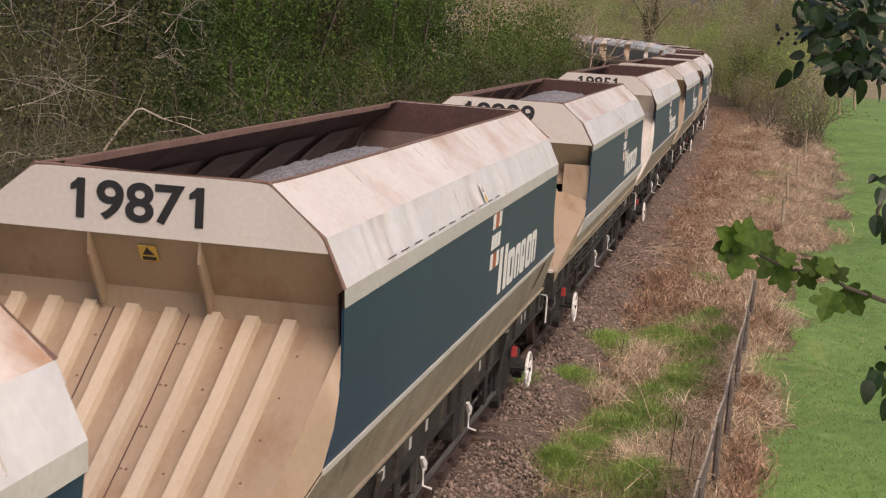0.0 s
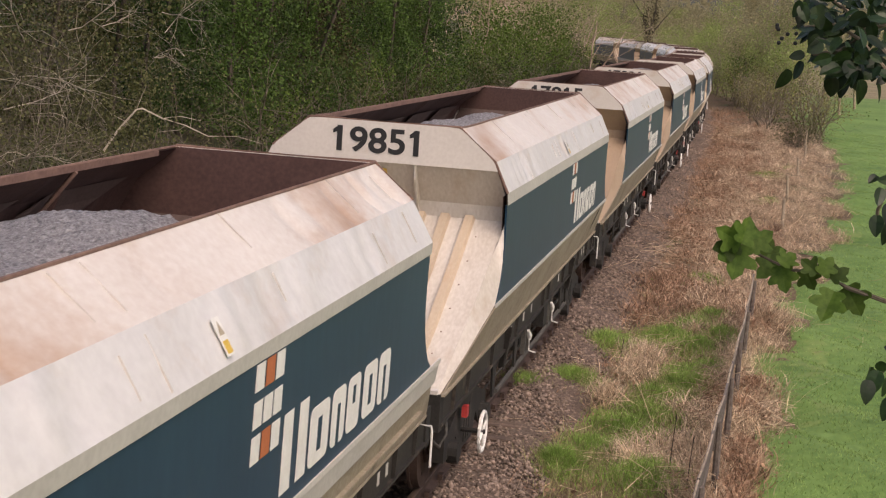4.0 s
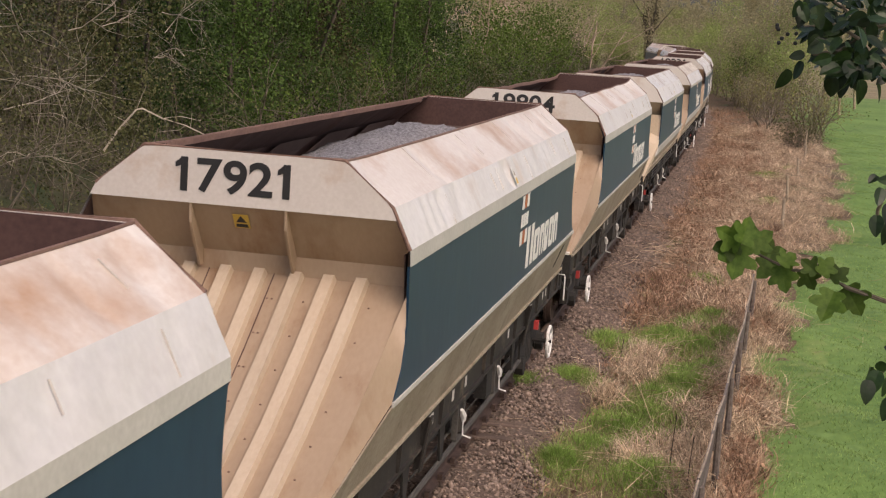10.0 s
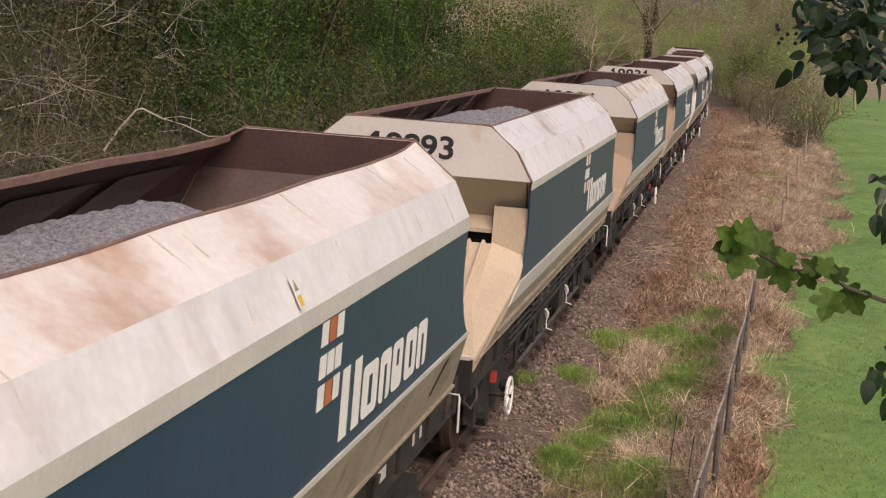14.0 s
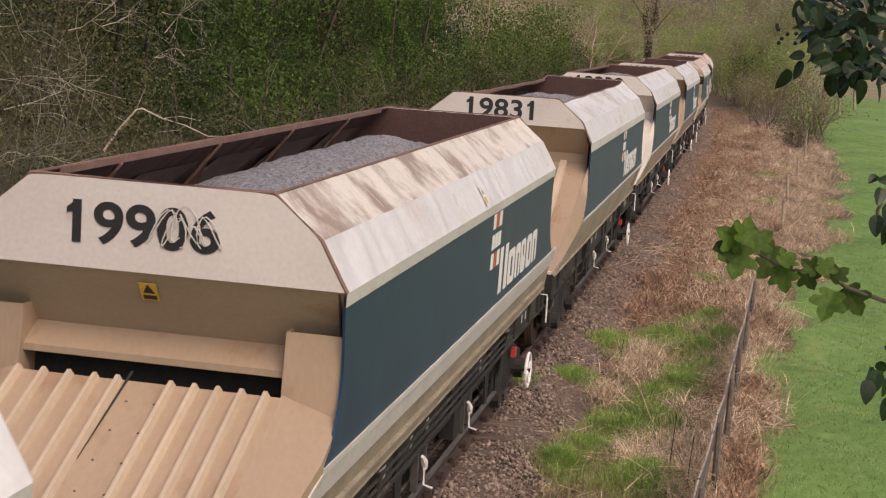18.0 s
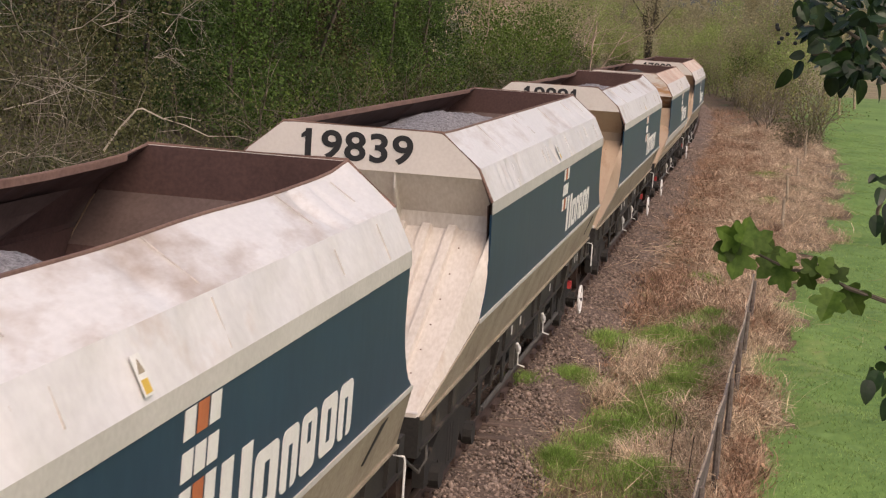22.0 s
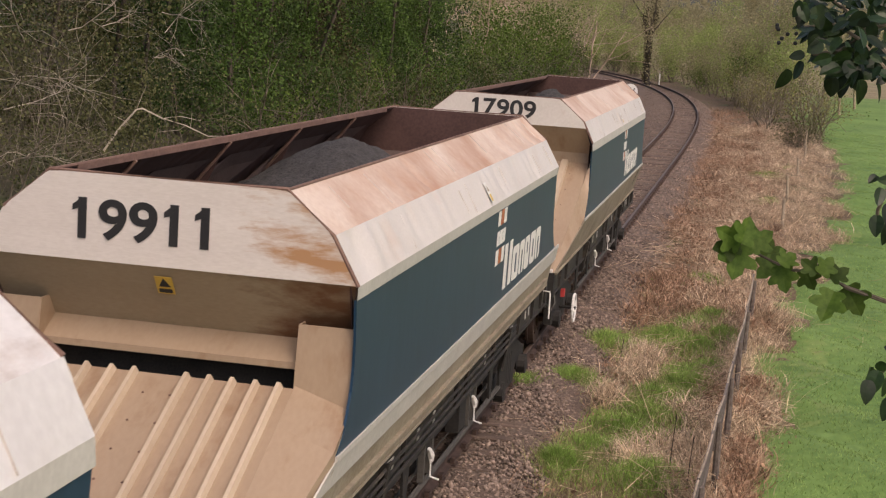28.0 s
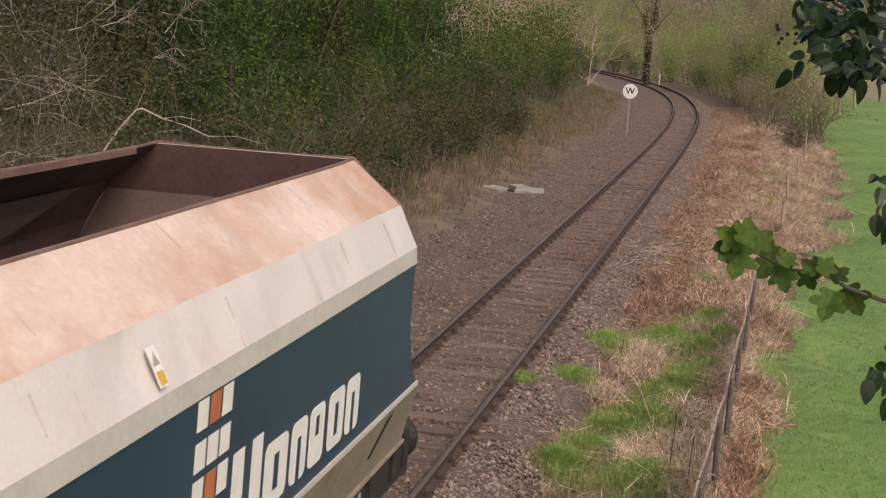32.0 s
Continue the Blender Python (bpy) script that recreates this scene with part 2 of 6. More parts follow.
DRY_GRASS = material("dry_grass_blade", (0.24, 0.235, 0.10), (0.42, 0.38, 0.20), rough=0.8, scale=0.5, fine=3, bump=0, spread=0.35, per="island", see=0.25)
TURF_BLADE = material("turf_blade", (0.19, 0.31, 0.085), (0.33, 0.45, 0.16), rough=0.7, scale=0.5, fine=3, bump=0, spread=0.25, per="island", see=0.5)
GRASS = material("grass_blade", (0.186, 0.324, 0.062), (0.372, 0.532, 0.145), rough=0.7, scale=0.5, fine=3, bump=0, spread=0.35, per="island", see=0.5)
LITTER = material("leaf_litter", (0.035, 0.03, 0.014), (0.085, 0.072, 0.036), rough=0.95, scale=0.8, fine=9, bump=0.8, dist=0.08, stain=(0.03, 0.05, 0.012), stain_at=(0.5, 0.65), stain_scale=0.5)
FIELD = material("field_turf", (0.078, 0.157, 0.031), (0.162, 0.274, 0.067), rough=0.9, scale=0.35, fine=5, bump=0.5, dist=0.05, stain=(0.28, 0.30, 0.11), stain_at=(0.58, 0.75), stain_scale=0.8)
OLD_WOOD = material("weathered_wood", (0.055, 0.042, 0.036), (0.20, 0.165, 0.145), rough=0.9, scale=3, fine=30, stretch=(5, 0.5, 5), bump=0.5)
CONCRETE = material("concrete", (0.240, 0.224, 0.192), (0.336, 0.320, 0.280), rough=0.9, scale=3, fine=30, bump=0.3)
NEAR_IVY = material("glossy_ivy_leaf", (0.008, 0.022, 0.006), (0.022, 0.047, 0.013), rough=0.38, shine=0.35, scale=20, fine=90, bump=0.1, spread=0.6, per="object", see=0.22)
MAPLE = material("young_maple_leaf", (0.050, 0.098, 0.014), (0.098, 0.165, 0.026), rough=0.6, shine=0.25, scale=25, fine=100, bump=0.1, spread=0.45, per="object", see=0.5)
# woodland floor beyond the bend, distance haze mixed into its colour
HAZED_FLOOR = material("far_woodland_floor", (0.16, 0.125, 0.07), (0.30, 0.24, 0.14), rough=0.95, scale=0.4, fine=4, bump=0.6, dist=0.2, stain=(0.13, 0.15, 0.05), stain_at=(0.5, 0.65), stain_scale=0.2)

# ---- building helpers ----


def part(name, bm, mat, parent, label="", m=None):
    """Links a bmesh as one mesh object under a thing or a part."""
    me = bpy.data.meshes.new(name)
    bm.to_mesh(me)
    bm.free()
    for x in (mat if isinstance(mat, (list, tuple)) else [mat]):
        me.materials.append(x)
    ob = new(name, me)
    ob.parent = parent
    if m is not None:
        ob.matrix_basis = m
    return tagged(ob, label)


def again(ob, parent, m):
    """Another part on the same mesh."""
    o = new(ob.name.split(".")[0], ob.data)
    o.parent, o.matrix_basis = parent, m
    if "label" in ob:
        o["label"] = ob["label"]
    return o


def empty(name, m=None):
    ob = new(name)
    ob.empty_display_size = 0.3
    if m is not None:
        ob.matrix_basis = m
    return ob


def block(bm, x0, x1, y0, y1, z0, z1):
    v = [bm.verts.new((x, y, z)) for x in (x0, x1) for y in (y0, y1) for z in (z0, z1)]
    for f in ((0, 1, 3, 2), (4, 6, 7, 5), (0, 4, 5, 1), (2, 3, 7, 6), (0, 2, 6, 4), (1, 5, 7, 3)):
        bm.faces.new([v[i] for i in f])
    return bm


def plate(bm, pts, push):
    """A plate: the outline pts, thickened by the vector push."""
    push = Vector(push)
    a = [bm.verts.new(p) for p in pts]
    b = [bm.verts.new(Vector(p) + push) for p in pts]
    bm.faces.new(a)
    bm.faces.new(b[::-1])
    for i in range(len(a)):
        j = (i + 1) % len(a)
        bm.faces.new((a[j], a[i], b[i], b[j]))
    bmesh.ops.recalc_face_normals(bm, faces=bm.faces)
    return bm


def strip(bm, rows, push):
    """A bent sheet: rows of two points each, thickened by the vector push."""
    push = Vector(push)
    rings = [[bm.verts.new(q) for q in (Vector(a), Vector(b), Vector(b) + push, Vector(a) + push)] for a, b in rows]
    for a, b in zip(rings, rings[1:]):
        for k in range(4):
            bm.faces.new((a[k], a[(k + 1) % 4], b[(k + 1) % 4], b[k]))
    bm.faces.new(rings[0][::-1]), bm.faces.new(rings[-1])
    bmesh.ops.recalc_face_normals(bm, faces=bm.faces)
    return bm


def tube(bm, pts, r, sides=8):
    """A round bar along the points."""
    rings = []
    pts = [Vector(p) for p in pts]
    for i, p in enumerate(pts):
        d = (pts[min(i + 1, len(pts) - 1)] - pts[max(i - 1, 0)]).normalized()
        u = d.orthogonal().normalized()
        w = d.cross(u)
        q = r[i] if isinstance(r, (list, tuple)) else r
        rings.append([bm.verts.new(p + q * (math.cos(k * math.tau / sides) * u + math.sin(k * math.tau / sides) * w)) for k in range(sides)])
    for a, b in zip(rings, rings[1:]):
        # keep the rings from twisting
        k0 = min(range(sides), key=lambda k: (b[k].co - a[0].co).length)
        for k in range(sides):
            bm.faces.new((a[k], a[(k + 1) % sides], b[(k0 + k + 1) % sides], b[(k0 + k) % sides]))
    bm.faces.new(rings[0][::-1])
    bm.faces.new(rings[-1])
    bmesh.ops.recalc_face_normals(bm, faces=bm.faces)
    return bm


def mesh_of(name, verts, faces, mat, parent=None, smooth=False):
    """A mesh from arrays: verts (n, 3) and faces (m, k)."""
    verts, faces = np.asarray(verts, np.float32), np.asarray(faces, np.int32)
    me = bpy.data.meshes.new(name)
    me.vertices.add(len(verts))
    me.vertices.foreach_set("co", verts.ravel())
    k = faces.shape[1]
    me.loops.add(faces.size)
    me.loops.foreach_set("vertex_index", faces.ravel())
    me.polygons.add(len(faces))
    me.polygons.foreach_set("loop_start", np.arange(len(faces), dtype=np.int32) * k)
    if smooth:
        me.polygons.foreach_set("use_smooth", np.ones(len(faces), dtype=bool))
    me.update(calc_edges=True)
    for x in (mat if isinstance(mat, (list, tuple)) else [mat]):
        me.materials.append(x)
    ob = new(name, me)
    ob.parent = parent
    return ob


def unit(v):
    return v / np.maximum(np.linalg.norm(v, axis=-1, keepdims=True), 1e-9)


def leaves(name, centres, size, mat, parent=None, droop=0.3):
    """Many small folded leaves at the centres, turned at random."""
    n = len(centres)
    d = unit(rng.normal(size=(n, 3)) + np.array([0, 0, -droop]))
    s = unit(np.cross(d, rng.normal(size=(n, 3))))
    up = np.cross(s, d)
    z = (size * rng.uniform(0.6, 1.35, n))[:, None]
    v = np.stack([centres - d * z * 0.5, centres + s * z * 0.42 + up * z * 0.12, centres + d * z * 0.55, centres - s * z * 0.42 + up * z * 0.12], 1).reshape(-1, 3)
    i = np.arange(n)[:, None] * 4
    f = np.concatenate([i + np.array([[0, 1, 2]]), i + np.array([[0, 2, 3]])])
    return mesh_of(name, v, f, mat, parent)


def blades(name, base, length, width, mat, parent=None, lean=0.5, flat=0.1):
    """Many bent blades or stalks that stand on the base points."""
    n = len(base)
    L = (length * rng.uniform(0.5, 1.3, n))[:, None]
    a = rng.uniform(0, math.tau, n)
    way = np.stack([np.cos(a), np.sin(a), 0 * a], 1)
    side = np.stack([-np.sin(a), np.cos(a), 0 * a], 1)
    turn = rng.uniform(0, math.tau, n)
    side = np.stack([np.cos(turn), np.sin(turn), 0 * a], 1)
    k = (rng.uniform(flat, 1.0, n) * lean)[:, None]
    up = np.array([[0, 0, 1.0]])
    mid = base + L * 0.55 * (up * np.sqrt(np.maximum(0.05, 1 - k * k)) + way * k * 0.7)
    tip = mid + L * 0.5 * unit(up * (1 - 1.1 * k) + way * k * 1.5)
    w = (width * rng.uniform(0.6, 1.4, n))[:, None]
    v = np.stack([base - side * w, base + side * w, mid - side * w * 0.7, mid + side * w * 0.7, tip], 1).reshape(-1, 3)
    i = np.arange(n)[:, None] * 5
    f = np.concatenate([i + np.array([[0, 1, 3]]), i + np.array([[0, 3, 2]]), i + np.array([[2, 3, 4]])])
    return mesh_of(name, v, f, mat, parent)


def sticks(name, segs, mat, parent=None):
    """Three-sided tapering sticks: rows of x0 y0 z0 x1 y1 z1 r0 r1."""
    g = np.asarray(segs, float)
    p, q, r0, r1 = g[:, :3], g[:, 3:6], g[:, 6:7], g[:, 7:8]
    d = unit(q - p)
    p, q = p - d * r0, q + d * r1
    u = unit(np.cross(d, np.where(abs(d[:, 2:3]) > 0.8, np.array([[1.0, 0, 0]]), np.array([[0, 0, 1.0]]))))
    w = np.cross(d, u)
    vs = []
    for k in range(3):
        o = math.cos(k * math.tau / 3) * u + math.sin(k * math.tau / 3) * w
        vs += [p + o * r0, q + o * r1]
    v = np.stack(vs, 1).reshape(-1, 3)
    i = np.arange(len(g))[:, None] * 6
    f = np.concatenate([i + np.array([[0, 2, 3, 1]]), i + np.array([[2, 4, 5, 3]]), i + np.array([[4, 0, 1, 5]])])
    # a small web joins each stick to the one that it grows from
    tip = {tuple(np.round(e[3:6], 5)): k for k, e in enumerate(g)}
    roots = [(k, tip[key]) for k, key in enumerate(tuple(np.round(e[:3], 5)) for e in g) if key in tip and tip[key] != k]
    if roots:
        a, b = np.array(roots).T * 6
        f = np.concatenate([f, np.stack([a, a + 2, b + 3, b + 1], 1)])
    return mesh_of(name, v, f, mat, parent)


def grow(segs, p, d, length, r, depth, wild=0.35, rise=0.05, forks=3, steps=3):
    """Adds a branching limb to segs and returns its ends."""
    ends = []
    for k in range(steps):
        d2 = unit(d + rng.normal(size=3) * wild * 0.45 + np.array([0, 0, rise]))
        q = p + d2 * length / steps
        r2 = r * (1 - 0.5 / steps)
        segs.append((*p, *q, r, r2))
        if depth > 0 and k > 0 or (depth > 0 and steps == 1):
            for _ in range(max(1, forks - 1)):
                nd = unit(d2 + rng.normal(size=3) * wild * 1.6)
                ends += grow(segs, q, nd, length * rng.uniform(0.45, 0.7), r2 * 0.55, depth - 1, wild, rise, forks, 2)
        p, d, r = q, d2, r2
    ends.append(p)
    return ends


# ---- the line of the track ----
S_FIRST, S_STEP = -120.0, 0.5
S_LINE = np.arange(S_FIRST, 520, S_STEP)
K_LINE = 0.0001 + 0.0034 * np.clip((S_LINE - 60.2) / 66.9, 0, 1)
T_LINE = np.cumsum(K_LINE) * S_STEP
T_LINE -= np.interp(0, S_LINE, T_LINE)
X_LINE, Y_LINE = np.cumsum(-np.sin(T_LINE)) * S_STEP, np.cumsum(np.cos(T_LINE)) * S_STEP
X_LINE += -4.05 - np.interp(0, S_LINE, X_LINE)
Y_LINE -= np.interp(0, S_LINE, Y_LINE)


def at(s, u=0.0):
    """The place u metres to the right of the track's middle, s metres along it, and the heading."""
    s, u = np.asarray(s, float), np.asarray(u, float)
    t = np.interp(s, S_LINE, T_LINE)
    return np.interp(s, S_LINE, X_LINE) + u * np.cos(t), np.interp(s, S_LINE, Y_LINE) + u * np.sin(t), t


def track_uv(x, y):
    """The along and across position of points (x, y) against the track."""
    near = np.empty(len(x), int)
    for i in range(0, len(x), 4000):
        d = (x[i:i + 4000, None] - X_LINE[None, ::4]) ** 2 + (y[i:i + 4000, None] - Y_LINE[None, ::4]) ** 2
        near[i:i + 4000] = np.argmin(d, 1) * 4
    t = T_LINE[near]
    dx, dy = x - X_LINE[near], y - Y_LINE[near]
    return S_LINE[near], dx * np.cos(t) + dy * np.sin(t)


U_KEYS = (-200, -60, -32, -14, -8.5, -5.2, -3.4, -2.3, -1.9, 1.75, 2.3, 3.2, 4.6, 6.5, 9, 60, 200)
Z_KEYS = (30, 16, 9.5, 3.2, 1.0, -0.1, -0.36, -0.42, -0.40, -0.33, -0.38, -0.38, -0.32, -0.3, -0.3, 0.5, 6)


def ground_z(x, y):
    x, y = np.atleast_1d(np.asarray(x, float)), np.atleast_1d(np.asarray(y, float))
    s, u = track_uv(x, y)
    z = np.interp(u, U_KEYS, Z_KEYS)
    rough = np.clip((np.abs(u) - 2.2) / 2, 0, 1) * np.where(u > 0, np.clip((13 - u) / 5, 0, 1), 1)
    z += rough * (0.10 * np.sin(x * 1.7 + np.sin(y * 0.9)) * np.sin(y * 1.3 + 0.5 * x) + 0.05 * np.sin(x * 4.1 + y * 2.3))
    return z

# ---- ground ----


def build_ground():
    xs = np.unique(np.concatenate([np.linspace(-420, -30, 40), np.linspace(-30, 12, 130), np.linspace(12, 420, 40)]))
    ys = np.unique(np.concatenate([np.linspace(-160, -30, 16), np.linspace(-30, 8, 60), np.linspace(8, 130, 260), np.linspace(130, 700, 60)]))
    gx, gy = np.meshgrid(xs, ys)
    z = ground_z(gx.ravel(), gy.ravel())
    # the ground lies a little lower under the sheet of the field
    s, u = track_uv(gx.ravel(), gy.ravel())
    z -= 0.2 * np.clip((u - np.interp(s, (15, 26, 48, 70), (4.3, 4.4, 6.4, 7.5)) - 0.5) / 0.6, 0, 1) * (np.abs(s - 55) < 94)
    n = len(xs)
    i = (np.arange(len(ys) - 1)[:, None] * n + np.arange(n - 1)[None]).ravel()
    f = np.stack([i, i + 1, i + n + 1, i + n], 1)
    ob = mesh_of("ground", np.stack([gx.ravel(), gy.ravel(), z], 1), f, [GROUND, LITTER, CESS, HAZED_FLOOR], smooth=True)
    cx, cy = gx.ravel()[f].mean(1), gy.ravel()[f].mean(1)
    s, u = track_uv(cx, cy)
    wob = 0.5 * np.sin(cy * 0.35) + 0.3 * np.sin(cy * 0.9)
    # past 130 m the floor takes the haze-paled colour
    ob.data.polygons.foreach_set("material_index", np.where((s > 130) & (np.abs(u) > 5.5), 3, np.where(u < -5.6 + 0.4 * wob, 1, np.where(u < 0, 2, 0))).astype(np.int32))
    # the mown field as a sheet with a wavering edge
    ss = np.arange(-40, 150, 0.5)
    edge = np.interp(ss, (15, 26, 48, 70), (4.3, 4.4, 6.4, 7.5)) + 0.35 * np.sin(ss * 0.9) + 0.2 * np.sin(ss * 2.3) + rng.normal(size=len(ss)) * 0.06
    V = []
    for k in range(24):
        u = edge + (0, 0.2, 0.5, 0.8, 1.1, 1.5, 1.9, 2.3, 2.7, 3.1, 3.5, 4, 4.5, 5, 6, 7, 8, 10, 13, 17, 23, 32, 45, 60)[k]
        x, y, _ = at(ss, u)
        V.append(np.stack([x, y, ground_z(x, y) + (0.035 if k else 0.0)], 1))
    V = np.stack(V, 1)
    i = (np.arange(len(ss) - 1)[:, None] * 24 + np.arange(23)[None]).ravel()
    fld = mesh_of("field", V.reshape(-1, 3), np.stack([i, i + 1, i + 25, i + 24], 1), FIELD, smooth=True)
    tagged(fld, "mown green field beside the line", "field", kind="structure")
    tagged(ob, "brown verge soil, leaf litter and woodland floor", "ground", kind="structure")


def build_bed():
    """The ballast bed as a strip, and loose stones on it."""
    ss = np.concatenate([np.arange(-60, 130, 0.6), np.arange(130, 330, 3.0)])
    prof = [(-4.4, -0.46), (-3.4, -0.30), (-2.4, -0.31), (-1.75, -0.22), (-1.3, -0.172), (-0.9, -0.178), (-0.6, -0.188), (0, -0.19), (0.6, -0.188), (0.9, -0.178), (1.3, -0.172), (1.6, -0.21), (2.1, -0.44), (2.6, -0.64)]
    V = []
    for u, z in prof:
        x, y, t = at(ss, u + 0.12 * np.sin(ss * 0.8 + u) * (abs(u) > 2))
        V.append(np.stack([x, y, np.full_like(x, z) + 0.02 * np.sin(ss * 2.1 + u * 3)], 1))
    V = np.stack(V, 1)
    k = len(prof)
    i = (np.arange(len(ss) - 1)[:, None] * k + np.arange(k - 1)[None]).ravel()
    bed = mesh_of("ballast_bed", V.reshape(-1, 3), np.stack([i, i + 1, i + k + 1, i + k], 1), BALLAST_BED, smooth=True)
    tagged(bed, "brown-grey stone ballast bed under the track", "ballast", kind="structure")
    # loose stones: squashed, uneven eight-faced lumps
    n = 90000
    s = 12 + 123 * rng.random(n) ** 2.1
    s[:4000] = rng.uniform(-10, 12, 4000)
    u = rng.uniform(-4.2, 2.4, n)
    right = rng.random(n) < 0.36
    u = np.where(right, rng.uniform(0.8, 2.2, n), u)
    x, y, t = at(s, u)
    z = np.interp(u, [p[0] for p in prof], [p[1] for p in prof])
    keep = ~((np.abs(np.abs(u) - 0.755) < 0.1))
    x, y, z = x[keep], y[keep], z[keep]
    m = len(x)
    r = 0.021 * rng.uniform(0.55, 1.6, m) * np.where(rng.random(m) < 0.08, 1.5, 1)
    o = np.array([(1, 0, 0), (-1, 0, 0), (0, 1, 0), (0, -1, 0), (0, 0, 0.8), (0, 0, -0.8)], float)
    j = rng.uniform(0.6, 1.35, (m, 6, 3)) * o + rng.normal(size=(m, 6, 3)) * 0.22
    v = np.stack([x, y, z + r * 0.3], 1)[:, None] + j * r[:, None, None]
    f = np.array([(0, 2, 4), (2, 1, 4), (1, 3, 4), (3, 0, 4), (2, 0, 5), (1, 2, 5), (3, 1, 5), (0, 3, 5)])
    st = mesh_of("ballast_stones", v.reshape(-1, 3), (np.arange(m)[:, None, None] * 6 + f[None]).reshape(-1, 3), BALLAST)
    tagged(st, "loose angular ballast stones, brown and grey", "ballast", kind="stuff")


def build_track():
    track = tagged(empty("railway_track"), "single railway track on weathered wooden sleepers curving away", "railway track", kind="structure")
    ss = np.concatenate([np.arange(-60, 180, 1.0), np.arange(180, 330, 3.0)])
    prof = [(-0.07, -0.158), (-0.07, -0.147), (-0.012, -0.128), (-0.010, -0.045), (-0.035, -0.036), (-0.036, -0.008), (-0.028, 0.0), (0.028, 0.0), (0.036, -0.008), (0.035, -0.036), (0.010, -0.045), (0.012, -0.128), (0.07, -0.147), (0.07, -0.158)]
    for side in (-0.755, 0.755):
        V = []
        for u, z in prof:
            x, y, t = at(ss, side + u)
            V.append(np.stack([x, y, np.full_like(x, z)], 1))
        V = np.stack(V, 1)
        k = len(prof)
        a = np.arange(len(ss) - 1)[:, None] * k
        i = (a + np.arange(k)[None]).ravel()
        j = (a + (np.arange(k)[None] + 1) % k).ravel()
        ob = mesh_of("rail", V.reshape(-1, 3), np.stack([i, j, j + k, i + k], 1), [RAIL_SIDE, RAIL_TOP], track)
        ob.data.polygons.foreach_set("material_index", np.tile(np.isin(np.arange(k), (5, 6, 7)).astype(np.int32), len(ss) - 1))
        tagged(ob, "rusty steel rail with a worn bright head")
    # sleepers
    shapes = []
    for _ in range(4):
        bm = bmesh.new()
        a, b = 1.3 + rng.uniform(-0.03, 0.03), 0.125
        block(bm, -a, a, -b, b, -0.30, -0.165)
        bmesh.ops.bevel(bm, geom=list(bm.edges), offset=0.012, segments=1, affect="EDGES")
        for v in bm.verts:
            v.co += Vector(rng.normal(size=3) * 0.004)
        me = bpy.data.meshes.new("sleeper")
        bm.to_mesh(me)
        bm.free()
        me.materials.append(SLEEPER)
        shapes.append(me)
    bm = bmesh.new()
    block(bm, -0.12, 0.12, -0.09, 0.09, -0.168, -0.14)
    block(bm, -0.10, -0.045, -0.05, 0.05, -0.141, -0.075)
    block(bm, 0.045, 0.10, -0.05, 0.05, -0.141, -0.075)
    chair = bpy.data.meshes.new("rail_chair")
    bm.to_mesh(chair)
    bm.free()
    chair.materials.append(RAIL_SIDE)
    s, k = -20.0, -40
    while s < 190:
        x, y, t = at(s)
        o = new("sleeper", shapes[k % 4])
        o.parent = track
        o.matrix_basis = pose(float(x), float(y), rng.uniform(-0.012, 0.008) + (0.03 if k in (16, 17) else 0), 0, 0, math.degrees(t) + rng.uniform(-0.8, 0.8))
        if s < 104:
            for side in (-0.755, 0.755):
                xx, yy, _ = at(s, side)
                c = new("rail_chair", chair)
                c.parent = track
                c.matrix_basis = pose(float(xx), float(yy), 0, 0, 0, math.degrees(t))
        s += 0.70
        k += 1


# ---- the hopper wagons ----
Y_END, Y_HOOD, W_SIDE = 7.36, 5.42, 1.40
SECTIONS = (((0.835, 3.82), (1.243, 3.482), (1.40, 3.158)), ((0.875, 3.75), (1.218, 3.462), (1.412, 3.125)))
Y_REAR = (5.42, 5.06)


